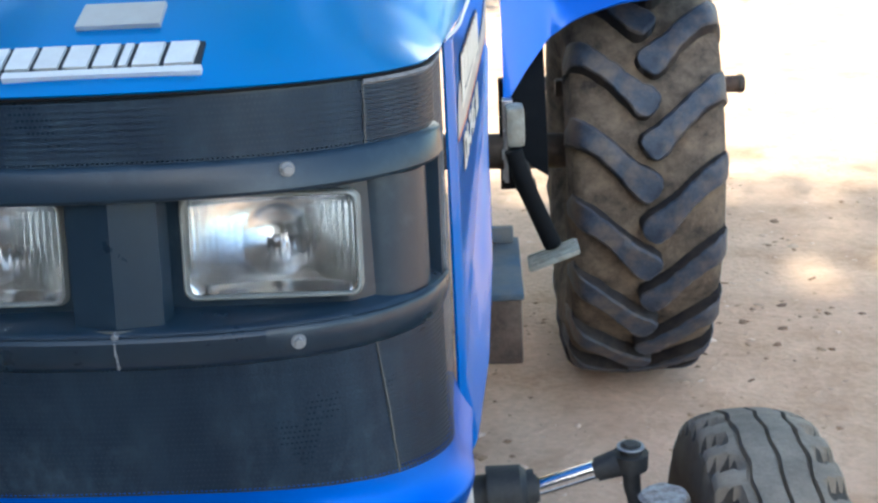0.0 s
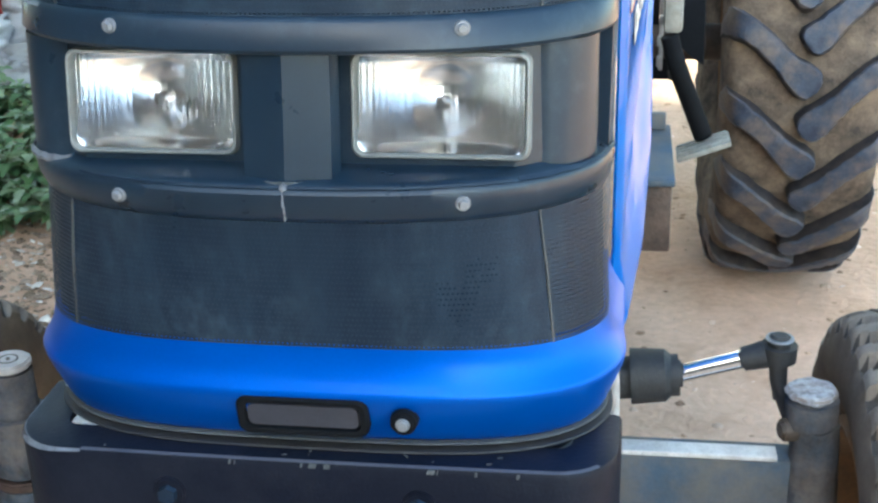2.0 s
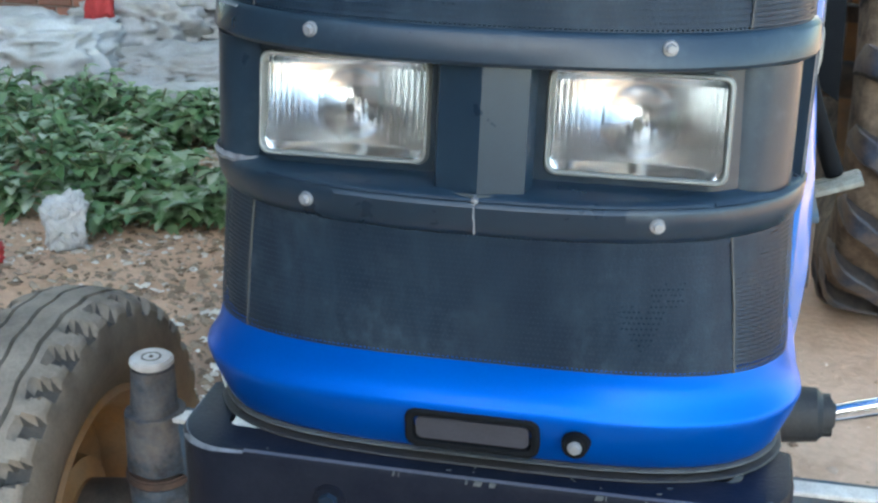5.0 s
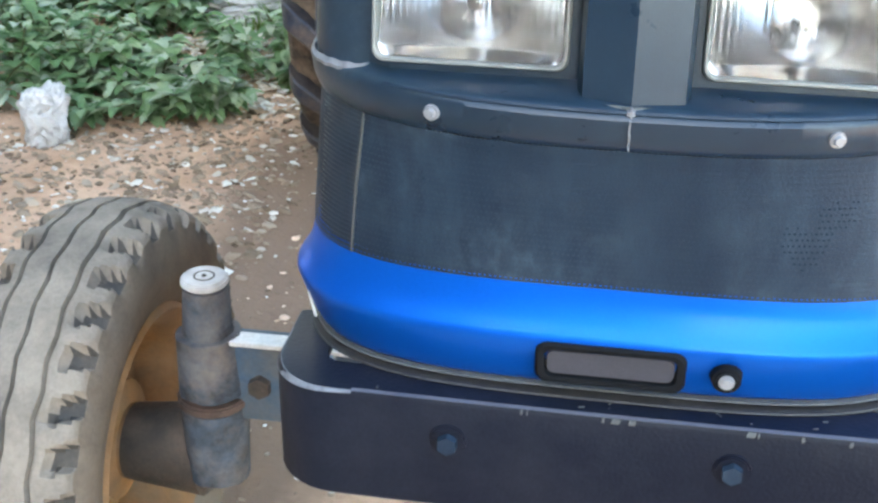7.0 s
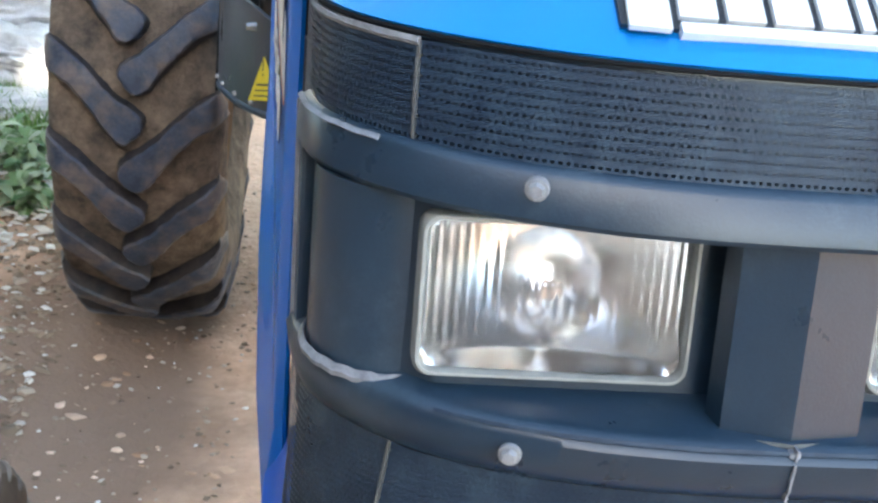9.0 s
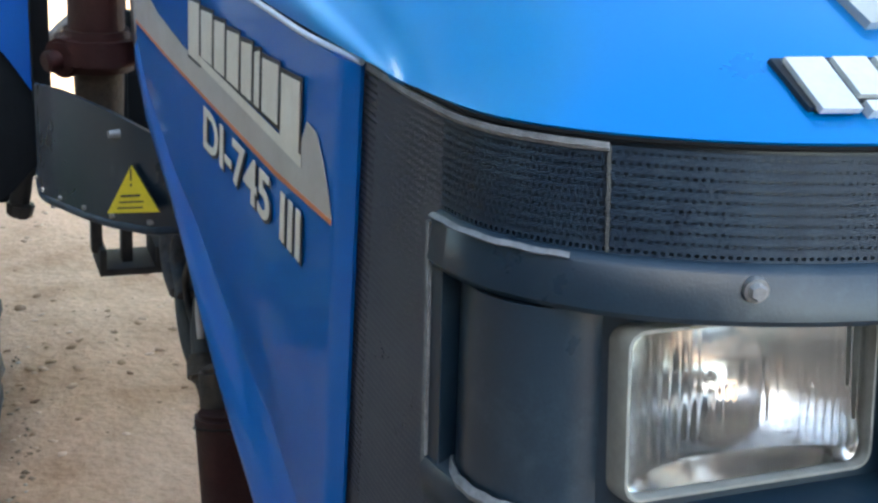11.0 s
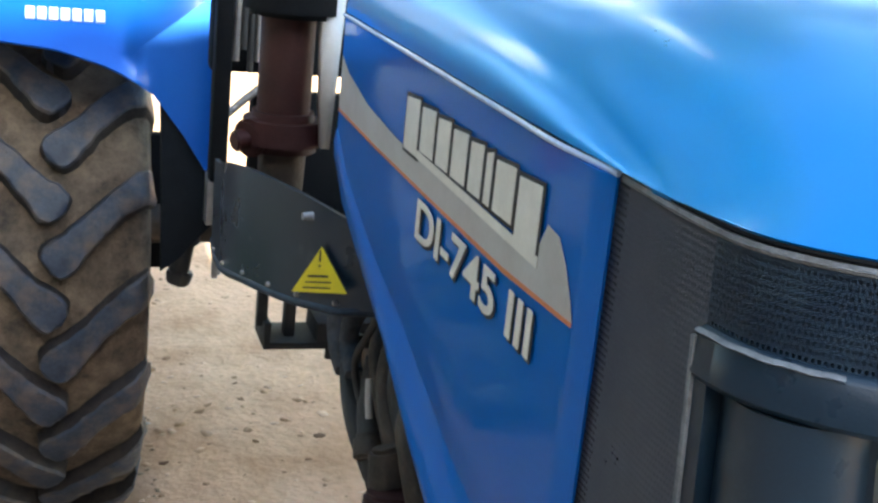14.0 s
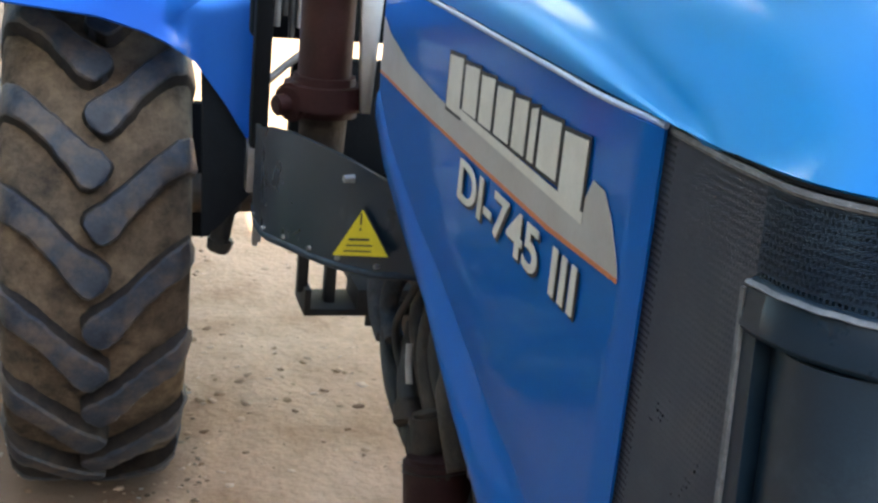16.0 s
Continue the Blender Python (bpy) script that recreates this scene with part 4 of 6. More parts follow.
        part("paint_chip", bm, WORN_SEAL, bar, "chipped paint fleck")
    # a crescent-shaped tab over the lower corner of the nose
    at = s_at_x(0.318)
    rows = []
    for k in range(9):
        f = k / 8
        half = 0.0015 + 0.010 * math.sin(math.pi * f) ** 0.8
        rows.append([nose(-(at + 0.010 * f) + half * u - 0.006 * math.sin(math.pi * f), 0.832 + 0.038 * f, 0.004 + 0.010 * f) for u in (-1, 0, 1)])
    bm = bmesh.new()
    bm.from_mesh(sheet(rows, "tab", 0.003))
    part("corner_latch", smoothed(bm), WHITE, tractor, "pale crescent tab at the nose corner")
    bm = bmesh.new()
    box(bm, (-0.365, 0.05, 0.62), (-0.33, 0.16, 0.74), 0.01)
    part("mount_plate", smoothed(bm), WHITE, tractor, "pale mounting plate beside the bumper")
    bm = bmesh.new()
    box(bm, (-0.16, 0.02, 0.55), (0.16, 1.0, 0.83), 0.02)
    part("chassis_front", smoothed(bm), GREASE, tractor, "greasy cast front frame")
    bm = bmesh.new()
    box(bm, (-0.20, 0.30, 0.80), (0.20, 1.0, 1.25), 0.02)
    part("radiator", smoothed(bm), BLACK, tractor, "dark radiator and engine behind the grille")
    # beam axle
    ax = part("axle_beam", smoothed(box(bmesh.new(), (-0.62, 0.365, 0.475), (0.62, 0.418, 0.605), 0.010)), DEEP_BLUE, tractor, "blue painted dusty beam axle")
    for sgn in (-1, 1):
        bm = bmesh.new()
        box(bm, (min(sgn * 0.34, sgn * 0.575), 0.358, 0.606), (max(sgn * 0.34, sgn * 0.575), 0.390, 0.614), 0.002)
        part("axle_plate", bm, SKY_PALE_STEEL, ax, "bare steel plate edge")
        for x in ((0.41, 0.50) if sgn < 0 else ()):
            bm = bmesh.new()
            rod(bm, (sgn * x, 0.37, 0.54), (sgn * x, 0.352, 0.54), 0.018, 0.017, 6)
            part("axle_bolt", bm, GREASE, ax)
        if sgn < 0:
            pieces = (("king_pin_housing", (-0.578, 0.38, 0.51), (-0.578, 0.38, 0.625), 0.052, 0.045, 0.010),
                      ("pin_sleeve", (-0.578, 0.38, 0.36), (-0.578, 0.38, 0.50), 0.046, 0.050, 0.006),
                      ("pin_neck", (-0.580, 0.38, 0.615), (-0.578, 0.38, 0.695), 0.036, 0.033, 0.004))
        else:
            pieces = (("king_pin_housing", (0.632, 0.38, 0.36), (0.627, 0.38, 0.668), 0.045, 0.032, 0.008),
                      ("pin_neck", (0.621, 0.38, 0.655), (0.617, 0.38, 0.708), 0.036, 0.037, 0.008))
            bm = bmesh.new()
            rod(bm, (0.617, 0.38, 0.7075), (0.617, 0.38, 0.716), 0.038, 0.031, 28, 0.003)
            for v in bm.verts:
                v.co += Vector((noise.noise(v.co * 60), noise.noise(v.co * 60 + Vector((7, 0, 0))), 0.6 * noise.noise(v.co * 60 + Vector((0, 7, 0))))) * 0.006
            part("pin_cap", smoothed(bm), FLAKED, ax, "rusty king pin cap with flaking pale paint")
        kp = None
        for called, p0, p1, ra, rb, soft_edge in pieces:
            bm = bmesh.new()
            rod(bm, p0, p1, ra, rb, 24, soft_edge)
            for v in bm.verts:
                v.co += Vector((noise.noise(v.co * 40), noise.noise(v.co * 40 + Vector((7, 0, 0))), 0)) * 0.004
            ob = part(called, smoothed(bm), GRIMY_BLUE, ax, "" if kp else "grimy blue king pin housing caked with dirt")
            kp = kp or ob
        if sgn < 0:
            bm = bmesh.new()
            rod(bm, (-0.578, 0.38, 0.496), (-0.578, 0.38, 0.512), 0.054, 0.054, 24, 0.003)
            part("pin_collar", smoothed(bm), RUST, kp, "rusty collar")
            bm = bmesh.new()
            rod(bm, (-0.578, 0.38, 0.694), (-0.578, 0.38, 0.706), 0.0350, 0.0335, 28, 0.003)
            cap = part("pin_cap", smoothed(bm), DULL_WHITE, kp, "round white cap on the king pin")
            verts, faces = lathe([(0, 0.013), (0.0012, 0.013), (0.0012, 0.0155), (0, 0.0155)], (0, 0, 0), 32)
            ring = mesh_of("cap_ring", [(-0.578 + z, 0.38 + y, 0.7055 + x) for x, y, z in verts], faces)
            part("cap_ring", ring, GREASE, cap, "dark worn ring")
            bm = bmesh.new()
            rod(bm, (-0.578, 0.38, 0.705), (-0.578, 0.38, 0.708), 0.004, 0.003, 10)
            part("cap_pin", bm, GREASE, cap)
        else:
            bm = bmesh.new()
            rod(bm, (0.617, 0.38, 0.709), (0.617, 0.38, 0.7155), 0.037, 0.033, 22, 0.003)
            for v in bm.verts:
                v.co.z += 0.003 * noise.noise(v.co * 70)
            part("caked_top", smoothed(bm), CAKED, kp, "pale dried mud on the pin head")
            bm = bmesh.new()
            rod(bm, (0.575, 0.365, 0.655), (0.600, 0.372, 0.655), 0.016, 0.018, 12, 0.004)
            part("steering_stop", smoothed(bm), GREASE, kp, "muddy stop bolt")
            bm = bmesh.new()
            tube(bm, [(0.576, 0.45, 0.715), (0.577, 0.445, 0.69), (0.590, 0.43, 0.655), (0.604, 0.41, 0.62), (0.612, 0.39, 0.56)], 0.0105, 8)
            part("steering_lever", bm, HOSE, kp, "bent dark lever")
    # steering ram
    a, b, c = Vector((0.28, 0.44, 0.680)), Vector((0.436, 0.448, 0.692)), Vector((0.577, 0.452, 0.736))
    bm = bmesh.new()
    rod(bm, a + Vector((-0.1, 0, -0.01)), b, 0.033, 0.031, 40)
    rod(bm, b - Vector((0.070, 0, 0.0054)), b - Vector((0.020, 0, 0.0015)), 0.042, 0.039, 40)
    rod(bm, b - Vector((0.0202, 0, 0.0015)), b - Vector((0.010, 0, 0.0008)), 0.039, 0.030, 40)
    rod(bm, b - Vector((0.01, 0, 0)), b + Vector((0.006, 0, 0)), 0.024, 0.022, 20, 0.004)
    ram = part("steering_ram", smoothed(bm), HOSE, tractor, "black hydraulic steering ram")
    bm = bmesh.new()
    rod(bm, b - Vector((0.03, 0, 0.008)), c - Vector((0.02, 0, 0.006)), 0.0135, 0.0135, 16)
    part("ram_rod", smoothed(bm), CHROME, ram, "polished chrome rod")
    bm = bmesh.new()
    rod(bm, c + Vector((0, 0, -0.024)), c + Vector((0, 0, 0.020)), 0.025, 0.027, 20, 0.010)
    rod(bm, c + Vector((0, 0, 0.02)), c + Vector((0, 0, 0.026)), 0.017, 0.014, 14, 0.003)
    rod(bm, c - Vector((0.055, 0.002, 0.016)), c - Vector((0.015, 0, 0.005)), 0.017, 0.021, 14, 0.004)
    rod(bm, c + Vector((0, 0, -0.020)), c + Vector((0.006, -0.005, -0.075)), 0.014, 0.010, 14)
    bj = part("ball_joint", smoothed(bm), HOSE, ram, "greasy black ball joint")
    bm = bmesh.new()
    rod(bm, c + Vector((0, 0, 0.0195)), c + Vector((0, 0, 0.0215)), 0.0205, 0.020, 22)
    part("joint_washer", smoothed(bm), BOLT, bj)


build_front_end()


# ---- wheels ----
def build_front_wheel(sgn):
    R, W, cx, cy, cz = (0.393 if sgn > 0 else 0.382), 0.205, sgn * 0.768, 0.42, (0.393 if sgn > 0 else 0.375)
    w = W / 2
    half = [(0.020, 0.968), (0.034, 1.0), (0.20, 0.999), (0.37, 0.994), (0.384, 0.964), (0.43, 0.963), (0.446, 0.989), (0.54, 0.984), (0.60, 0.980), (0.66, 0.975),
            (0.72, 0.969), (0.78, 0.962), (0.83, 0.953), (0.865, 0.940), (0.885, 0.920)]
    tread = [(-u, r) for u, r in half[::-1]] + half
    wall = [(0.62, 0.56), (0.80, 0.60), (0.95, 0.70), (0.985, 0.78), (0.96, 0.84), (0.915, 0.885)]
    prof = [(-u, r) for u, r in wall] + tread + wall[::-1]
    prof = [(u * w, r * R) for u, r in prof]
    verts, faces = lathe(prof, (cx, cy, cz), 360)
    step = lambda v, lo, hi: (lambda t: t * t * (3 - 2 * t))(min(1.0, max(0.0, (v - lo) / (hi - lo))))
    shaped, depth = [], []
    for x, y, z in verts:
        r, a = math.hypot(y - cy, z - cz), math.atan2(z - cz, y - cy)
        u = (x - cx) / w
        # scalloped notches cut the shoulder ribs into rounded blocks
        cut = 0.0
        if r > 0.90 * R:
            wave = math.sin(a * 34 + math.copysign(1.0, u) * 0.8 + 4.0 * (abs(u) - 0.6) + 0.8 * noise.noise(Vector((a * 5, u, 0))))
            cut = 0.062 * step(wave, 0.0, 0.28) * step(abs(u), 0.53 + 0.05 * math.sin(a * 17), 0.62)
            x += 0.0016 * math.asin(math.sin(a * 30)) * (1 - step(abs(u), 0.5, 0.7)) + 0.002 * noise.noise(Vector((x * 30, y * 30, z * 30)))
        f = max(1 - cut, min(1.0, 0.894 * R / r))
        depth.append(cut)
        shaped.append((x, cy + (y - cy) * f + 0.002 * noise.noise(Vector((x, y, z)) * 14), cz + (z - cz) * f))
    verts = shaped
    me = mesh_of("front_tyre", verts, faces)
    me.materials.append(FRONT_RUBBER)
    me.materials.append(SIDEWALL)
    me.materials.append(GROOVE_SHADE)
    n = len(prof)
    # deeply cut faces take the shade-dark rubber
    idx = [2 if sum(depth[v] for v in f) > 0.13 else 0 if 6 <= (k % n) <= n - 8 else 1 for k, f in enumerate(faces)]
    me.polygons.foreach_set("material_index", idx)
    bm = bmesh.new()
    bm.from_mesh(me)
    smoothed(bm, 38)
    bm.to_mesh(me)
    bm.free()
    wheel = part("front_wheel", me, FRONT_RUBBER, tractor, "ribbed front tyre caked with grey dust")
    prof = [(sgn * 0.075, 0.225), (sgn * 0.085, 0.20), (sgn * 0.03, 0.185), (sgn * 0.02, 0.10), (sgn * -0.02, 0.095), (sgn * -0.03, 0.06), (sgn * -0.10, 0.055),
            (sgn * -0.10, 0.045), (sgn * 0.0, 0.04), (sgn * 0.03, 0.09), (sgn * 0.035, 0.175), (-sgn * 0.06, 0.190), (-sgn * 0.085, 0.215), (-sgn * 0.075, 0.228)]
    verts, faces = lathe(prof, (cx, cy, cz), 48)
    bm = bmesh.new()
    bm.from_mesh(mesh_of("rim", verts, faces))
    smoothed(bm)
    part("rim", bm, OCHRE, wheel, "dusty orange steel rim")
    bm = bmesh.new()
    rod(bm, (sgn * 0.60, cy, cz), (sgn * 0.74, cy, cz), 0.075, 0.06, 20, 0.008)
    part("hub", smoothed(bm), GREASE, wheel, "greasy hub")


for sgn in (-1, 1):
    build_front_wheel(sgn)

REAR_Y, REAR_Z, REAR_R = 2.60, 0.668, 0.675
FENDER_Y = 2.50


def lug_mesh(side, R, w, seed):
    """One bar of the tread, turned round the x axis through the origin: a rounded club at its inner end, a narrow neck and a broad outer end that runs over the shoulder."""
    surf = lambda u: float(np.interp(abs(u) / w, [0, 0.4, 0.8, 0.92, 0.97, 1.0], [1.004, 1.0, 0.985, 0.955, 0.90, 0.84])) * R
    f = w / 0.19
    line_u = lambda t: float(np.interp(t, [0, 0.10, 0.25, 0.45, 0.65, 0.85, 1.0], [-0.016, 0.004, 0.032, 0.072, 0.118, 0.165, 0.196])) * f
    line_v = lambda t: float(np.interp(t, [0, 0.10, 0.25, 0.45, 0.65, 0.85, 1.0], [-0.020, 0.000, 0.026, 0.068, 0.114, 0.146, 0.160]))
    n = 30
    verts, faces = [], []
    soft = lambda g, t: (g(max(0, t - 0.05)) + g(t) * 2 + g(min(1, t + 0.05))) / 4
    for q in range(n + 1):
        t = (q / n) ** 1.5
        u, v = soft(line_u, t), soft(line_v, t)
        du, dv = soft(line_u, t + 0.02) - soft(line_u, t - 0.02), soft(line_v, t + 0.02) - soft(line_v, t - 0.02)
        k = math.hypot(du, dv) + 1e-9
        nu, nv = -dv / k, du / k
        wide = float(np.interp(t, [0, 0.012, 0.04, 0.09, 0.17, 0.26, 0.42, 0.62, 0.85, 1.0], [0.006, 0.019, 0.030, 0.037, 0.037, 0.032, 0.026, 0.026, 0.031, 0.034])) * (0.6 + 0.4 * f)
        tall = float(np.interp(t, [0, 0.04, 0.8, 1.0], [0.036, 0.040, 0.041, 0.034]))
        for side_off, lift in ((-wide - 0.007, -0.012), (-wide, tall - 0.006), (-wide + 0.005, tall), (0, tall + 0.0015), (wide - 0.005, tall), (wide, tall - 0.006), (wide + 0.007, -0.012)):
            if abs(side_off) < 0.003 and side_off:
                side_off = math.copysign(0.003, side_off)
            uu = max(-0.05, min(w * 1.012, u + nu * side_off))
            vv = v + nv * side_off
            r = surf(uu) + lift
            ang = math.pi - vv / R
            verts.append((side * uu, r * math.cos(ang), r * math.sin(ang)))
    m = 7
    for q in range(n):
        for e in range(m - 1):
            a = q * m + e
            faces.append((a, a + 1, a + m + 1, a + m))
    faces.append(tuple(range(m - 1, -1, -1)))
    faces.append(tuple(n * m + e for e in range(m)))
    shift = Vector((3.7, 1.9, 5.3)) * seed
    worn = [noise.noise(Vector(v) * 30 + shift) + 0.5 * noise.noise(Vector(v) * 75 + shift) for v in verts]
    verts = [(x + 0.0042 * k, y * (1 + 0.0045 * k), z + 0.005 * noise.noise(Vector((y, z, x)) * 34 + shift)) for (x, y, z), k in zip(verts, worn)]
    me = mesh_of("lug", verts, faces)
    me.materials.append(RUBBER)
    me.materials.append(LUG_SHADE_SIDE)
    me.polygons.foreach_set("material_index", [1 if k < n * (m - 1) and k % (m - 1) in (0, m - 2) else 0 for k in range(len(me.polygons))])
    bm = bmesh.new()
    bm.from_mesh(me)
    bmesh.ops.recalc_face_normals(bm, faces=bm.faces)
    smoothed(bm, 38)
    bm.to_mesh(me)
    bm.free()
    return me


def build_rear_wheel(sgn):
    cx, w, cz = (0.806, 0.211, REAR_Z) if sgn > 0 else (-0.724, 0.198, REAR_Z - 0.030)
    R = REAR_R - 0.036
    prof = [(-0.55, 0.54), (-0.75, 0.57), (-0.95, 0.68), (-1.0, 0.80), (-0.97, 0.90), (-0.92, 0.955), (-0.80, 0.985), (-0.4, 1.0), (0, 1.004), (0.4, 1.0), (0.80, 0.985),
            (0.92, 0.955), (0.97, 0.90), (1.0, 0.80), (0.95, 0.68), (0.75, 0.57), (0.55, 0.54)]
    verts, faces = lathe([(u * w, r * R) for u, r in prof], (cx, REAR_Y, cz), 96)
    wheel = part("rear_wheel", mesh_of("rear_tyre", verts, faces), DUSTY, tractor, "large rear tyre caked with dry brown mud")
    count = 19
    for side in (-1, 1):
        bars = [lug_mesh(side, R, w, q + 5 * side) for q in range(4)]
        for k in range(count):
            turn = 2 * math.pi * (k + (0.5 if side > 0 else 0.0)) / count + (-0.085 if sgn > 0 else -0.045)
            ob = new("lug", bars[(k * 7 + k // 4) % 4])
            ob.parent = wheel
            ob.matrix_basis = Matrix.Translation((cx, REAR_Y, cz)) @ Matrix.Rotation(turn, 4, 'X')
    if sgn > 0:
        bm = bmesh.new()
        rod(bm, (0.80, REAR_Y, 0.858), (1.150, REAR_Y, 0.858), 0.024, 0.026, 20, 0.003)
        stub = part("wheel_stud", smoothed(bm), RUST, wheel, "short rusty stub on the outer side of the wheel")
        bm = bmesh.new()
        rod(bm, (1.146, REAR_Y, 0.858), (1.168, REAR_Y, 0.858), 0.029, 0.027, 20, 0.004)
        part("stud_head", smoothed(bm), GREASE, stub, "dark rounded head")
    prof = [(-sgn * 0.15, 0.36), (-sgn * 0.155, 0.335), (-sgn * 0.06, 0.315), (-sgn * 0.03, 0.20), (-sgn * 0.03, 0.05), (sgn * 0.02, 0.05), (0.0, 0.20), (-sgn * 0.02, 0.305),
            (sgn * 0.155, 0.335), (sgn * 0.15, 0.36)]
    verts, faces = lathe(prof, (cx, REAR_Y, cz), 56)
    bm = bmesh.new()
    bm.from_mesh(mesh_of("rim", verts, faces))
    smoothed(bm)
    part("rim", bm, OCHRE, wheel, "rusty orange steel rim")
    bm = bmesh.new()
    rod(bm, (sgn * 0.10, REAR_Y, REAR_Z + 0.02), (sgn * 0.76, REAR_Y, REAR_Z), 0.055, 0.055, 20, 0.01)
    part("axle_shaft", smoothed(bm), GREASE, wheel, "greasy axle shaft")
    if sgn > 0:
        bm = bmesh.new()
        box(bm, (0.60, 2.62, 0.835), (1.105, 2.67, 0.885), 0.006)
        part("tail_bracket", smoothed(bm), GREASE, tractor, "rusty square bar behind the wheel")


for sgn in (-1, 1):
    build_rear_wheel(sgn)


# ---- fenders ----
def build_fender(sgn):
    """An arched mudguard; towards its inner side a steep front skirt, creased against the top, slopes down to a tip."""
    rows = []
    nx = 36
    for i in range(nx + 1):
        f = i / nx
        x = 0.43 + (0.95 - 0.43) * f
        R = REAR_R + 0.075 - 0.06 * max(0, 0.60 - x) / 0.17
        a0 = radians(float(np.interp(x, [0.43, 0.49, 0.546, 0.64, 0.727, 0.95], [154.5, 147, 141.3, 137.5, 135.2, 133])))
        ac = radians(float(np.interp(x, [0.43, 0.60, 0.95], [118, 134, 129])))
        drop = 0.03 * max(0, f - 0.92) / 0.08
        on_arc = lambda a: (FENDER_Y + (R - drop) * math.cos(a), REAR_Z + (R - drop) * math.sin(a))
        edge, top = on_arc(a0), on_arc(math.pi / 2)
        c = (float(np.interp(x, [0.43, 0.62], [1.965, 1.945])), float(np.interp(x, [0.43, 0.62], [1.322, 1.172])))
        g = min(1.0, max(0.0, (0.625 - x) / 0.05))
        row = []
        for k in range(8):
            q = k / 8
            y1, z1 = on_arc(a0 + (ac - a0) * q)
            y2, z2 = edge[0] + (c[0] - edge[0]) * q, edge[1] + (c[1] - edge[1]) * q
            row.append((sgn * x, y1 + (y2 - y1) * g, z1 + (z2 - z1) * g))
        for k in range(17):
            q = k / 16
            y1, z1 = on_arc(ac + (math.pi / 2 - ac) * q)
            y2, z2 = c[0] + (top[0] - c[0]) * q, c[1] + (top[1] - c[1]) * (1 - (1 - q) ** 2)
            row.append((sgn * x, y1 + (y2 - y1) * g, z1 + (z2 - z1) * g))
        for k in range(1, 11):
            y1, z1 = on_arc(math.pi / 2 + (radians(38) - math.pi / 2) * k / 10)
            row.append((sgn * x, y1, z1))
        rows.append(row)
    fe = part("fender", sheet(rows, "fender", 0.006), FENDER_BLUE, tractor, "blue mudguard over the rear wheel")
    R = REAR_R + 0.012
    bm = bmesh.new()
    ang = [radians(153 - 115 * k / 24) for k in range(25)]
    arc = [(FENDER_Y + R * math.cos(a), REAR_Z + R * math.sin(a)) for a in ang]
    vs = [bm.verts.new((sgn * 0.436, y, z)) for y, z in arc]
    floor = [bm.verts.new((sgn * 0.436, y, max(0.95, min(z - 0.02, 1.15)))) for y, z in arc]
    for k in range(24):
        bm.faces.new((vs[k], vs[k + 1], floor[k + 1], floor[k]))
    part("inner_plate", bm, FENDER_BLUE, fe, "blue inner fender plate")
    R = REAR_R + 0.075
    for k in range(7):
        a0, a1 = radians(130.0), radians(127.6)
        x0 = sgn * 0.707 - 0.076 + 0.0218 * k
        bm = bmesh.new()
        vs = []
        for rr in (R + 0.002, R + 0.0055):
            for x, a in ((x0, a0), (x0 + 0.017, a0), (x0 + 0.017, a1), (x0, a1)):
                vs.append(bm.verts.new((x, FENDER_Y + rr * math.cos(a), REAR_Z + rr * math.sin(a))))
        for f in ((3, 2, 1, 0), (4, 5, 6, 7), (0, 1, 5, 4), (1, 2, 6, 5), (2, 3, 7, 6), (3, 0, 4, 7)):
            bm.faces.new([vs[q] for q in f])
        part("fender_mark", bm, PALE_BLUE, fe)
    bm = bmesh.new()
    box(bm, (min(sgn * 0.425, sgn * 0.450), 1.80, 0.90), (max(sgn * 0.425, sgn * 0.450), 1.84, 1.00), 0.004)
    box(bm, (min(sgn * 0.425, sgn * 0.435), 1.78, 0.80), (max(sgn * 0.425, sgn * 0.435), 1.80, 0.93), 0.002)
    for k in range(2):
        box(bm, (min(sgn * 0.42, sgn * 0.428), 1.772 + 0.001 * k, 0.86 - 0.05 * k), (max(sgn * 0.42, sgn * 0.428), 1.777, 0.885 - 0.05 * k), 0.001)
    part("fender_bracket", smoothed(bm), STEEL, fe, "pale fender bracket")
    # dark liner below the tip of the mudguard
    rows = []
    for i in range(9):
        x = 0.436 + (0.532 - 0.436) * i / 8
        R = REAR_R + 0.062 - 0.06 * max(0, 0.60 - x) / 0.17
        a0 = float(np.interp(x, [0.43, 0.49, 0.546, 0.64], [154.0, 146.5, 140.8, 137.0])) - 3
        a1 = float(np.interp(x, [0.43, 0.50, 0.56, 0.60], [161, 167, 170, 166]))
        rows.append([(sgn * x, FENDER_Y + R * math.cos(radians(a0 + (a1 - a0) * j / 10)), REAR_Z + R * math.sin(radians(a0 + (a1 - a0) * j / 10))) for j in range(11)])
    bm = sheet(rows, "mud_liner", 0.006)
    part("mud_liner", bm, BLACK, fe, "black inner mud liner")
    # added black plate deep behind the liner, for the shaded gap past the tyre
    bm = bmesh.new()
    box(bm, (min(sgn * 0.425, sgn * 0.518), 2.58, 0.56), (max(sgn * 0.425, sgn * 0.518), 2.62, 0.905), 0.004)
    part("axle_plate", smoothed(bm), BLACK, fe, "added black plate for the shaded gap beside the wheel")
    bm = bmesh.new()
    rod(bm, (sgn * 0.462, 1.95, 0.93), (sgn * 0.468, 1.94, 0.82), 0.030, 0.026, 10, 0.004)
    rod(bm, (sgn * 0.470, 1.94, 0.83), (sgn * 0.482, 1.94, 0.745), 0.018, 0.022, 9, 0.004)
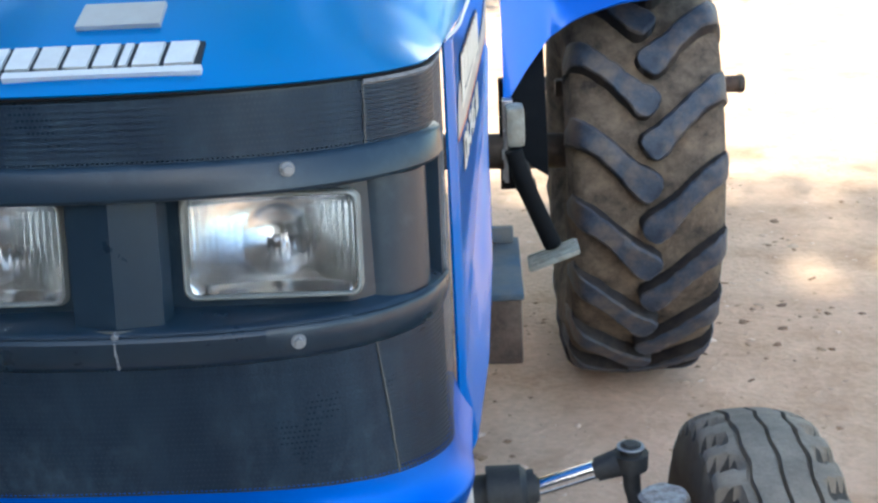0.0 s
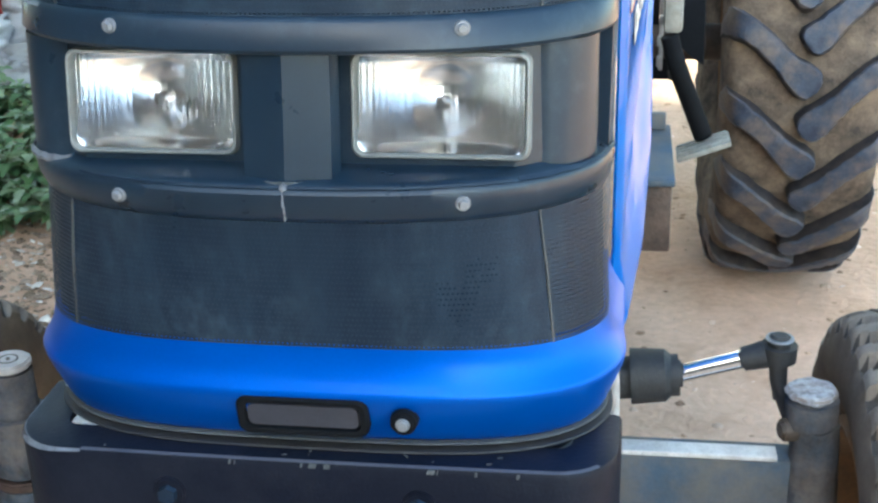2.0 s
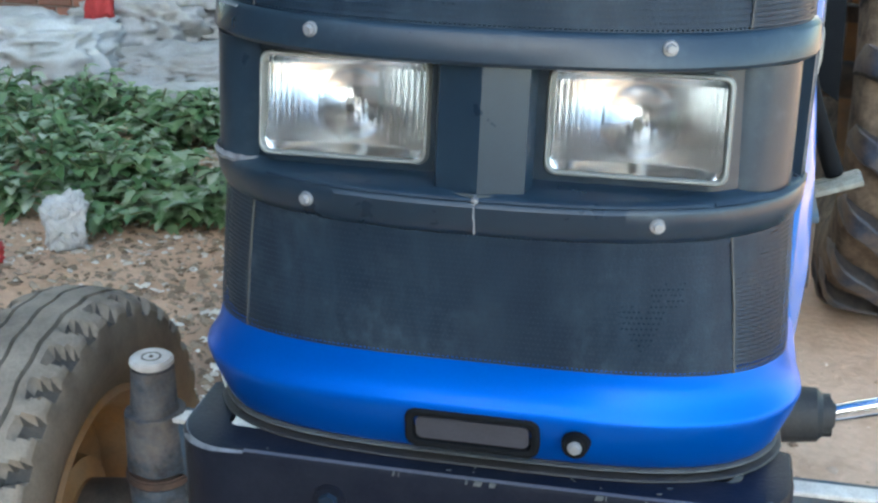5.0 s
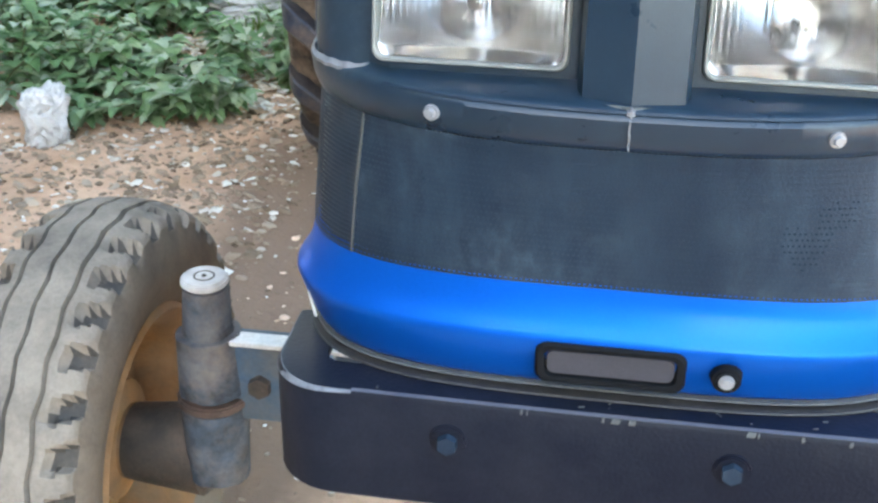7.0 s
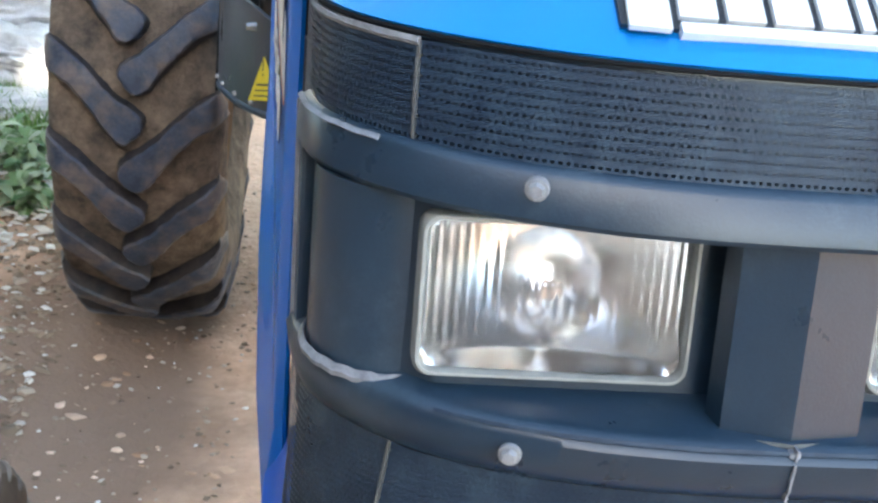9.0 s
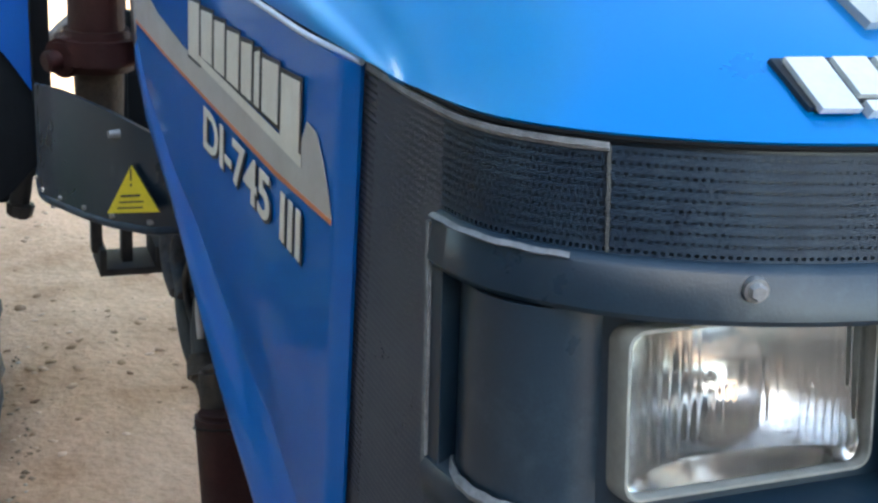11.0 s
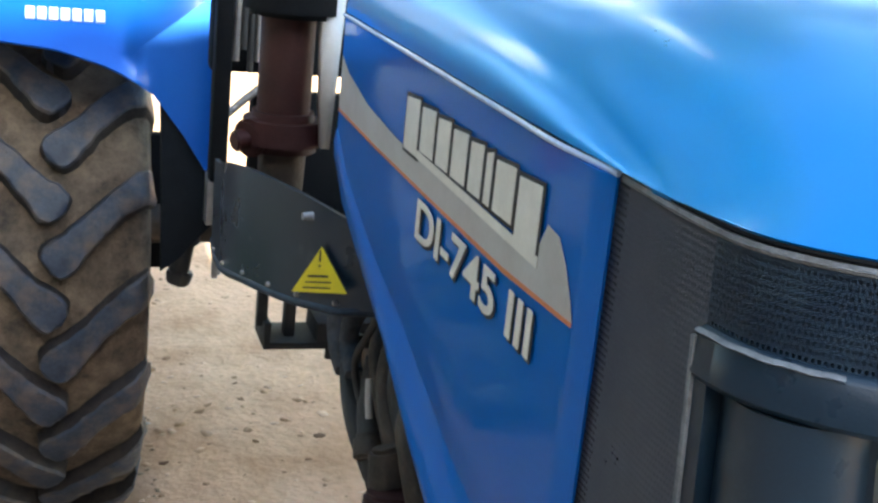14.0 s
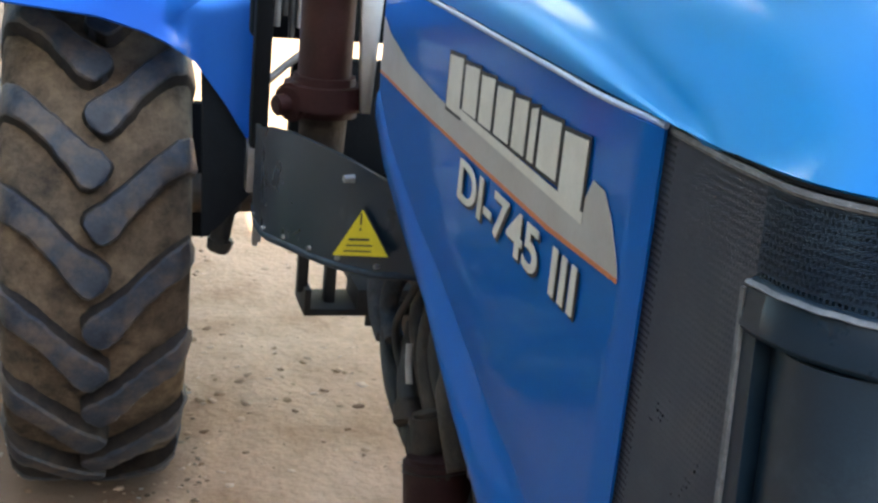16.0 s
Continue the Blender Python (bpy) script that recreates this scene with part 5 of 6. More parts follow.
    rod(bm, (sgn * 0.440, 1.93, 0.865), (sgn * 0.500, 1.93, 0.855), 0.016, 0.014, 8, 0.003)
    rod(bm, (sgn * 0.478, 1.94, 0.765), (sgn * 0.484, 1.94, 0.735), 0.028, 0.024, 8, 0.004)
    for v in bm.verts:
        v.co += Vector((noise.noise(v.co * 45), noise.noise(v.co * 45 + Vector((9, 0, 0))), 0)) * 0.006
    part("lift_arm", smoothed(bm), HOSE, fe, "rusty brown lower arm")


for sgn in (-1, 1):
    build_fender(sgn)


# ---- engine side, canister, pedals, step ----
def build_middle():
    bm = bmesh.new()
    box(bm, (-0.13, 1.0, 0.52), (0.13, 2.6, 1.0), 0.03)
    part("transmission", smoothed(bm), GREASE, tractor, "greasy gearbox and engine block")
    bm = bmesh.new()
    box(bm, (-0.30, 1.10, 0.98), (0.30, 1.20, 1.40), 0.02)
    part("firewall", smoothed(bm), BLACK, tractor, "black panel behind the engine")
    # upright air canister
    cx, cy = -0.392, 1.36
    bm = bmesh.new()
    rod(bm, (cx, cy, 1.19), (cx, cy, 1.42), 0.041, 0.042, 28, 0.006)
    rod(bm, (cx, cy, 1.155), (cx, cy, 1.215), 0.066, 0.060, 28, 0.012)
    can = part("air_canister", smoothed(bm), MAROON, tractor, "upright maroon air cleaner canister")
    bm = bmesh.new()
    rod(bm, (cx + 0.010, cy, 1.362), (cx + 0.010, cy, 1.50), 0.078, 0.078, 28, 0.008)
    part("canister_band", smoothed(bm), BLACK, can, "black top of the canister")
    bm = bmesh.new()
    rod(bm, (-0.45, 1.33, 1.175), (-0.43, 1.35, 1.178), 0.030, 0.030, 18, 0.005)
    rod(bm, (-0.470, 1.33, 1.17), (-0.40, 1.36, 1.18), 0.016, 0.020, 14, 0.003)
    part("canister_inlet", smoothed(bm), MAROON, can, "side inlet of the canister")
    bm = bmesh.new()
    rod(bm, (cx + 0.002, cy, 1.05), (cx + 0.002, cy, 1.16), 0.034, 0.038, 20)
    part("canister_outlet", smoothed(bm), GREASE, can, "grey outlet pipe")
    bm = bmesh.new()
    lower, upper = ((-0.342, -0.329), 1.17), ((-0.356, -0.318), 1.42)
    vs = [bm.verts.new((x, y, z)) for (xs, z) in (lower, upper) for y in (1.30, 1.33) for x in xs]
    for f in ((0, 2, 3, 1), (4, 5, 7, 6), (0, 1, 5, 4), (2, 6, 7, 3), (0, 4, 6, 2), (1, 3, 7, 5)):
        bm.faces.new([vs[k] for k in f])
    part("white_bracket", smoothed(bm), WHITE, can, "white upright bracket")
    bm = bmesh.new()
    box(bm, (-0.468, 1.62, 1.03), (-0.438, 1.66, 1.55), 0.006)
    part("console_post", smoothed(bm), BLACK, tractor, "black upright post beside the mudguard")
    bm = bmesh.new()
    box(bm, (-0.46, 1.75, 1.205), (-0.10, 1.80, 1.60), 0.01)
    for k in range(6):
        b2 = bmesh.new()
        rod(b2, (-0.435 + 0.013 * k, 1.70, 1.215 + 0.02 * (k % 3)), (-0.43 + 0.012 * k, 1.71, 1.45), 0.006, 0.006, 8)
        part("console_pipe", smoothed(b2), STEEL if k in (1, 4) else HOSE, tractor)
    box(bm, (-0.38, 1.76, 0.90), (-0.08, 1.80, 1.17), 0.01)
    box(bm, (-0.36, 1.70, 0.98), (-0.30, 1.74, 1.24), 0.006)
    part("console", smoothed(bm), BLACK, tractor, "dark dashboard console seen behind the canister")
    bm = bmesh.new()
    tube(bm, [(-0.45, 1.70, 1.12), (-0.40, 1.71, 1.165), (-0.34, 1.72, 1.21)], 0.007, 8)
    part("control_rod", bm, STEEL, tractor, "thin control rod")
    # dark guard with the warning triangle
    plan = [(-0.300, 0.930), (-0.345, 0.945), (-0.372, 0.965), (-0.410, 1.035), (-0.438, 1.10), (-0.462, 1.18), (-0.478, 1.28), (-0.476, 1.40), (-0.466, 1.52)]
    tops = [1.150, 1.155, 1.158, 1.168, 1.170, 1.166, 1.150, 1.120, 1.098]
    lows = [1.036, 1.036, 1.030, 1.018, 1.010, 1.000, 0.982, 0.966, 0.958]
    rows = [[(x, y, lo + (hi - lo) * f) for (x, y), hi, lo in zip(plan, tops, lows)] for f in (0, 0.33, 0.66, 1)]
    gd = part("battery_guard", sheet(rows, "battery_guard", 0.006), PLASTIC, tractor, "dark curved battery guard with worn lower rim")
    bm = bmesh.new()
    tube(bm, [(x - 0.003, y, lo) for (x, y), lo in zip(plan, lows)], 0.006, 8)
    part("guard_rim", bm, MESH, gd)
    for (x, y), lo in list(zip(plan, lows))[2:8]:
        bm = bmesh.new()
        rod(bm, (x + 0.004, y, lo + 0.012), (x - 0.010, y - 0.003, lo + 0.012), 0.0045, 0.0035, 8)
        part("guard_rivet", bm, STEEL, gd)
    o, e = Vector((-0.4115, 1.050, 1.030)), Vector((-0.3625, 0.9365, 1.066 - 0.03))
    t = Vector((-0.388, 0.988, 1.112))
    e.z = 1.066
    nrm = (e - o).cross(t - o).normalized()
    if nrm.x > 0:
        nrm = -nrm
    def tri(k, lift, name, mat, label):
        c = (o + e + t) / 3
        pts = [c + (p - c) * k for p in (o, e, t)]
        b2 = bmesh.new()
        lo3 = [b2.verts.new(p + nrm * (lift - 0.001)) for p in pts]
        hi3 = [b2.verts.new(p + nrm * lift) for p in pts]
        b2.faces.new(hi3)
        b2.faces.new(lo3[::-1])
        for k3 in range(3):
            b2.faces.new((lo3[k3], lo3[(k3 + 1) % 3], hi3[(k3 + 1) % 3], hi3[k3]))
        return part(name, b2, mat, gd, label)
    tri(1.06, 0.010, "triangle_edge", DARK_PRINT, "")
    tri(1.0, 0.0112, "warning_triangle", YELLOW, "yellow triangular warning sticker")
    ux, uz = (e - o).normalized(), (t - (o + e) / 2).normalized()
    base = (o + e) / 2 + nrm * 0.0122
    for x0, x1, z0, z1 in ((-0.002, 0.002, 0.044, 0.060), (-0.002, 0.002, 0.036, 0.040), (-0.026, 0.022, 0.022, 0.025), (-0.030, 0.030, 0.014, 0.016), (-0.036, 0.028, 0.006, 0.008)):
        b2 = bmesh.new()
        b2.faces.new([b2.verts.new(base + ux * x + uz * z) for x, z in ((x0, z0), (x1, z0), (x1, z1), (x0, z1))])
        part("triangle_print", b2, DARK_PRINT, gd)
    p = Vector((-0.420, 0.995, 1.150))
    bm = bmesh.new()
    rod(bm, p + Vector((0.01, 0, 0)), p + Vector((-0.004, -0.002, 0)), 0.006, 0.005, 10)
    part("guard_bolt", smoothed(bm), BOLT, gd, "small zinc bolt")
    # drawbar tray under the engine
    bm = bmesh.new()
    box(bm, (-0.390, 1.42, 0.795), (-0.20, 1.52, 0.808), 0.003)
    box(bm, (-0.390, 1.42, 0.800), (-0.378, 1.52, 0.842), 0.003)
    box(bm, (-0.30, 1.42, 0.800), (-0.20, 1.52, 0.842), 0.003)
    box(bm, (-0.400, 1.44, 0.83), (-0.382, 1.46, 0.98), 0.003)
    box(bm, (-0.350, 1.45, 0.80), (-0.332, 1.48, 0.98), 0.003)
    rod(bm, (-0.275, 1.43, 0.795), (-0.275, 1.43, 0.775), 0.007, 0.007, 8)
    part("step_bracket", smoothed(bm), HOSE, tractor, "black step bracket under the engine")
    # pipes and hoses along the engine
    for pts, r, mat, label in ((((-0.28, 1.28, 0.96), (-0.300, 1.280, 0.915), (-0.302, 1.250, 0.868), (-0.297, 1.215, 0.842)), 0.016, GRIMY_BLUE, "pale grey dusty pipe elbow"),
                               (((-0.28, 1.15, 0.99), (-0.300, 1.170, 0.945), (-0.302, 1.185, 0.900), (-0.298, 1.150, 0.862)), 0.015, GRIMY_BLUE, "pale grey dusty pipe elbow"),
                               (((-0.285, 1.22, 0.90), (-0.292, 1.20, 0.84), (-0.294, 1.13, 0.79), (-0.28, 1.06, 0.74)), 0.016, HOSE, "black rubber hose"),
                               (((-0.27, 1.12, 0.90), (-0.285, 1.09, 0.83), (-0.288, 1.02, 0.77), (-0.27, 0.96, 0.70)), 0.020, HOSE, "black rubber hose"),
                               (((-0.29, 0.99, 1.03), (-0.302, 1.017, 1.006), (-0.306, 1.065, 0.955), (-0.306, 1.12, 0.895), (-0.298, 1.10, 0.84), (-0.28, 1.05, 0.80)), 0.0055, HOSE, ""),
                               # pale rod added for a bright slit of background between the pipes
                               (((-0.300, 1.056, 0.895), (-0.301, 1.047, 0.868), (-0.300, 1.037, 0.842)), 0.0050, DULL_WHITE, "short pale rod standing for a bright gap"),
                               (((-0.28, 0.88, 0.96), (-0.296, 0.862, 0.916), (-0.298, 0.835, 0.885), (-0.29, 0.80, 0.83)), 0.016, GREASE, ""),
                               (((-0.25, 1.05, 0.93), (-0.27, 1.00, 0.86), (-0.26, 0.96, 0.76), (-0.24, 0.93, 0.62)), 0.016, HOSE, "")):
        bm = bmesh.new()
        tube(bm, pts, r, 10)
        part("engine_hose", bm, mat, tractor, label)
    rng = random.Random(5)
    for k in range(12):
        y0, y1 = 1.23 - 0.037 * k + rng.uniform(-0.02, 0.02), 0.99 - 0.028 * k
        x0 = -0.262 + rng.uniform(-0.02, 0.025)
        bm = bmesh.new()
        tube(bm, [(x0 + 0.02, y0, 1.0), (x0 - 0.006, y0 - 0.03, 0.92 - rng.uniform(0, 0.03)), (x0 + rng.uniform(-0.01, 0.02), (y0 + y1) / 2, 0.82),
                  (x0 + 0.02, y1, 0.70), (x0 + 0.05, y1 - 0.02, 0.56)], rng.choice((0.007, 0.010, 0.014, 0.018)), 8)
        part("engine_hose", bm, rng.choice((HOSE, GREASE, HOSE, BLACK)), tractor)
        bm = bmesh.new()
        at = Vector((x0 + 0.012, (y0 + y1) / 2 - 0.03, 0.76 + rng.uniform(-0.05, 0.12)))
        rod(bm, at, at + Vector((rng.uniform(-0.02, 0.02), rng.uniform(-0.02, 0.02), 0.045)), 0.020, 0.016, 8, 0.004)
        part("pipe_fitting", smoothed(bm), rng.choice((GREASE, RUST, HOSE)), tractor)
    for called, p0, p1, r0, r1, mat, label in (("pipe_union", (-0.300, 1.045, 0.815), (-0.298, 1.022, 0.785), 0.020, 0.024, GREASE, "dusty pipe union"),
                                               ("pump_body", (-0.300, 0.940, 0.845), (-0.292, 0.925, 0.790), 0.024, 0.030, GREASE, "dusty pump body"),
                                               ("filter_band", (-0.286, 0.898, 0.792), (-0.285, 0.895, 0.780), 0.053, 0.053, GREASE, "dusty band round the filter"),
                                               ("filter_can", (-0.286, 0.900, 0.800), (-0.280, 0.865, 0.640), 0.050, 0.050, MAROON, "dark maroon oil filter")):
        bm = bmesh.new()
        rod(bm, p0, p1, r0, r1, 18, 0.006)
        if mat is GREASE:
            for v in bm.verts:
                v.co += Vector((noise.noise(v.co * 50), noise.noise(v.co * 50 + Vector((5, 0, 0))), 0)) * 0.005
        part(called, smoothed(bm), mat, tractor, label)
    bm = bmesh.new()
    rod(bm, (-0.235, 1.00, 0.58), (-0.225, 0.93, 0.72), 0.048, 0.044, 20, 0.008)
    part("oil_filter", smoothed(bm), GREASE, tractor, "dusty round filter body")
    # left side: toolbox, clutch pedal
    bm = bmesh.new()
    box(bm, (0.355, 1.00, 0.655), (0.438, 1.34, 0.785), 0.006)
    tool = part("tool_box", smoothed(bm), RUST, tractor, "dark greasy step box")
    bm = bmesh.new()
    box(bm, (0.350, 0.995, 0.786), (0.443, 1.345, 0.800), 0.004)
    part("box_lid", smoothed(bm), DEEP_BLUE, tool, "dusty blue-grey lid")
    bm = bmesh.new()
    box(bm, (0.352, 1.30, 0.801), (0.432, 1.32, 0.835), 0.004)
    part("box_back", smoothed(bm), DEEP_BLUE, tool)
    bm = bmesh.new()
    tube(bm, [(0.445, 1.67, 0.91), (0.465, 1.67, 0.84), (0.50, 1.69, 0.75), (0.535, 1.71, 0.66)], 0.022, 12)
    ped = part("clutch_pedal", bm, BLACK, tractor, "black clutch pedal arm")
    bm = bmesh.new()
    box(bm, (-0.065, -0.045, -0.008), (0.065, 0.045, 0.006), 0.005, Matrix.Translation((0.535, 1.69, 0.640)) @ Matrix.Rotation(radians(-20), 4, 'Y'))
    for k in range(4):
        box(bm, (-0.060, -0.036 + 0.021 * k, 0.006), (0.060, -0.028 + 0.021 * k, 0.011), 0.001, Matrix.Translation((0.535, 1.69, 0.640)) @ Matrix.Rotation(radians(-20), 4, 'Y'))
    part("pedal_pad", smoothed(bm), GRIMY_METAL, ped, "worn grimy metal pedal pad")
    bm = bmesh.new()
    box(bm, (0.43, 1.66, 0.915), (0.474, 1.74, 1.01), 0.014)
    part("fuel_bowl", smoothed(bm), GRIMY_METAL, tractor, "dusty grey lever housing")


build_middle()

# ---- unseen walls and a tree, added to shade the yard ----
def build_shade_blockers():
    house = thing("house", "unseen dark brown wall block added to shade the yard", "house", (0, -14, 0))
    part("wall", box(bmesh.new(), (-4.1, -15.0, -0.1), (-1.15, -14.0, 10.49), 0.02), PLASTER, house)
    part("low_wall", box(bmesh.new(), (-1.149, -14.95, -0.1), (1.4, -14.05, 10.02), 0.02), PLASTER, house)
    part("horizon_blocker", box(bmesh.new(), (1.41, -14.6, -0.1), (18.0, -14.3, 2.6), 0.02), PLASTER, house)
    part("tall_wall", box(bmesh.new(), (-18, -15.2, -0.1), (-4.09, -13.9, 14.8), 0.02), PLASTER, house)
    part("roof_edge", box(bmesh.new(), (-4.05, -15.1, 10.49), (-1.05, -13.9, 10.55), 0.01), CONCRETE, house)
    # Unseen block, added to cut sky light on the tractor's right side.
    wing = thing("shed", "unseen tall brown block added to darken the tractor's right side", "shed", (-6.8, -5, 0))
    part("side_blocker", box(bmesh.new(), (-7.4, -13.8, -0.1), (-6.4, 3.4, 9.5), 0.02), PLASTER, wing)
    # an unseen tree beside the roof, added so its leaves fray the shade's edge
    rng = random.Random(21)
    tree = thing("tree", "unseen leafy tree added to fray the shade's edge", "tree", (0.6, -13.2, 0))
    bm = bmesh.new()
    tube(bm, [(0.6, -13.2, -0.1), (0.7, -13.2, 3.5), (0.5, -13.1, 7.0), (0.6, -13.2, 9.8)], 0.14, 10)
    for k in range(7):
        x = -2.4 + 1.0 * k
        tube(bm, [(0.55, -13.15, 7.5 + 0.15 * k), ((x + 0.6) / 2, -13.0, 9.3), (x, -13.1, 10.2 + 0.25 * math.sin(k * 2.0))], 0.04, 7)
    part("trunk", bm, STEM, tree, "tapered brown trunk with limbs")
    crown = []
    for k in range(2000):
        c = rng.randint(-2, 8)
        p = Vector((-2.9 + 0.6 * c + rng.gauss(0, 0.25), -13.15 + rng.gauss(0, 0.3), 10.35 + (0.32 if c < 1 else 0.24 * math.sin(c * 2.3)) + rng.gauss(0, 0.22)))
        if p.x > -1.1:
            p.z -= 0.42
        if -3.2 < p.x < -1.9 and p.z > 10.42:
            continue
        b = rng.uniform(0, 6.28)
        crown.append(leaf(p, (math.cos(b), math.sin(b), rng.uniform(-0.6, 0.4)), rng.uniform(0.12, 0.22), rng.uniform(0.035, 0.06), rng))
    part("crown", scatter_mesh("crown", crown), LEAF, tree, "uneven crown of green leaves")


# ---- weeds, grass, litter ----
def scatter_mesh(name, shapes):
    verts, faces = [], []
    for vs, fs in shapes:
        o = len(verts)
        verts += vs
        faces += [tuple(o + k for k in f) for f in fs]
    return mesh_of(name, verts, faces)


def leaf(base, out, size, wide, rng, droop=0.4):
    """A folded, pointed leaf of five places along its rib."""
    out = Vector(out).normalized()
    side = out.cross(Vector((0, 0, 1)))
    side = side.normalized() if side.length > 1e-3 else Vector((1, 0, 0))
    up = side.cross(out)
    vs, base = [], Vector(base)
    for t, w in ((0, 0.08), (0.25, 0.75), (0.5, 1.0), (0.78, 0.6), (1, 0.03)):
        c = base + out * size * t + Vector((0, 0, -droop * size * t * t))
        vs += [tuple(c + side * wide * w + up * wide * w * 0.35), tuple(c), tuple(c - side * wide * w + up * wide * w * 0.35)]
    fs = []
    for k in range(4):
        a = 3 * k
        fs += [(a, a + 1, a + 4, a + 3), (a + 1, a + 2, a + 5, a + 4)]
    return vs, fs


def build_weed(x, y, tall, spread, rng):
    z = ground_height(x, y)
    weed = thing("weed", "leafy green weed growing in the litter", "plant", (x, y, z), "weeds by the sacks")
    leaves = []
    for k in range(rng.randint(5, 8)):
        a, r = rng.uniform(0, 6.28), rng.uniform(0.3, 1.0) * spread
        top = Vector((x + r * math.cos(a), y + r * math.sin(a), z + tall * rng.uniform(0.55, 1.0)))
        mid = Vector((x + r * 0.35 * math.cos(a), y + r * 0.35 * math.sin(a), z + tall * 0.5))
        part("stem", tube(bmesh.new(), [(x, y, z - 0.01), tuple(mid), tuple(top)], 0.004, 5), STEM, weed)
        for q in range(24):
            t = rng.uniform(0.15, 1.0)
            p = (Vector((x, y, z)) * (1 - t) ** 2 + mid * 2 * t * (1 - t) + top * t * t)
            b = rng.uniform(0, 6.28)
            leaves.append(leaf(p, (math.cos(b), math.sin(b), rng.uniform(-0.1, 0.7)), rng.uniform(0.05, 0.10), rng.uniform(0.014, 0.026), rng))
    part("leaves", scatter_mesh("leaves", leaves), LEAF, weed, "many small green leaves")


def build_plants():
    rng = random.Random(5)
    spots = [(-2.55, 3.1), (-2.3, 2.75), (-2.35, 3.35), (-2.1, 2.6), (-2.05, 3.0), (-1.95, 3.4), (-1.85, 2.75), (-1.75, 3.1), (-1.65, 2.85), (-1.6, 3.25), (-1.5, 2.95),
             (-1.45, 3.3), (-1.38, 3.05), (-2.75, 2.7), (-2.6, 3.6), (-1.85, 3.65), (-2.15, 3.7), (-2.45, 2.45)]
    spots = [(x, y) for x, y in spots if x < -1.7]
    spots += [(-2.75 + 0.12 * k + rng.uniform(-0.06, 0.06), 2.75 + 0.5 * rng.random()) for k in range(9)]
    spots += [(-2.45, 3.75), (-2.25, 3.55), (-2.05, 3.60), (-1.90, 3.45), (-1.75, 3.55), (-2.65, 3.45)]
    for x, y in spots:
        build_weed(x, y, rng.uniform(0.20, 0.36), rng.uniform(0.14, 0.24), rng)
    for x, y in ((-1.34, 2.70), (-1.42, 2.64), (-1.50, 2.72), (-1.58, 2.62), (-1.68, 2.70), (-1.78, 2.60), (-1.90, 2.66), (-1.62, 2.85), (-1.80, 2.90), (-1.46, 2.95), (-1.40, 3.15), (-1.30, 3.35), (-1.52, 3.28), (-1.22, 3.05)):
        build_weed(x, y, rng.uniform(0.10, 0.20), rng.uniform(0.09, 0.15), rng)
    blades = []
    for k in range(3600):
        x, y = rng.gauss(-1.22, 0.14), rng.uniform(3.5, 5.4)
        if k % 3 == 0:
            x, y = rng.uniform(-1.9, -1.0), rng.uniform(3.6, 6.2)
        if k % 3 == 1:
            x, y = rng.gauss(-1.44, 0.10), rng.uniform(3.6, 4.15)
        z = ground_height(x, y) - 0.01
        a, h = rng.uniform(0, 6.28), rng.uniform(0.05, 0.16)
        d, w = Vector((math.cos(a), math.sin(a), 0)), 0.004
        s2 = Vector((-d.y, d.x, 0)) * w
        b0, b1, b2 = Vector((x, y, z)), Vector((x, y, z + h * 0.6)) + d * h * 0.2, Vector((x, y, z + h)) + d * h * 0.55
        blades.append(([tuple(b0 - s2), tuple(b0 + s2), tuple(b1 + s2 * 0.8), tuple(b1 - s2 * 0.8), tuple(b2)], [(0, 1, 2, 3), (3, 2, 4)]))
    ob = part("grass", scatter_mesh("grass", blades), GRASS, None, "")
    tagged(ob, "short green grass beside the yard", "grass", kind="stuff")


def flake(x, y, z, size, rng, thick):
    """A small irregular flat bit lying on the ground."""
    n = rng.randint(4, 6)
    a0 = rng.uniform(0, 6.28)
    ring = [(size * rng.uniform(0.5, 1.0) * math.cos(a0 + 6.283 * k / n), size * rng.uniform(0.3, 0.8) * math.sin(a0 + 6.283 * k / n)) for k in range(n)]
    tx, ty = rng.uniform(-0.35, 0.35), rng.uniform(-0.35, 0.35)
    low = [(x + u, y + v, z + tx * u + ty * v) for u, v in ring]
    top = [(x + u * 0.8, y + v * 0.8, z + tx * u + ty * v + thick) for u, v in ring]
    return low + top, [tuple(range(n, 2 * n))] + [(k, (k + 1) % n, n + (k + 1) % n, n + k) for k in range(n)]


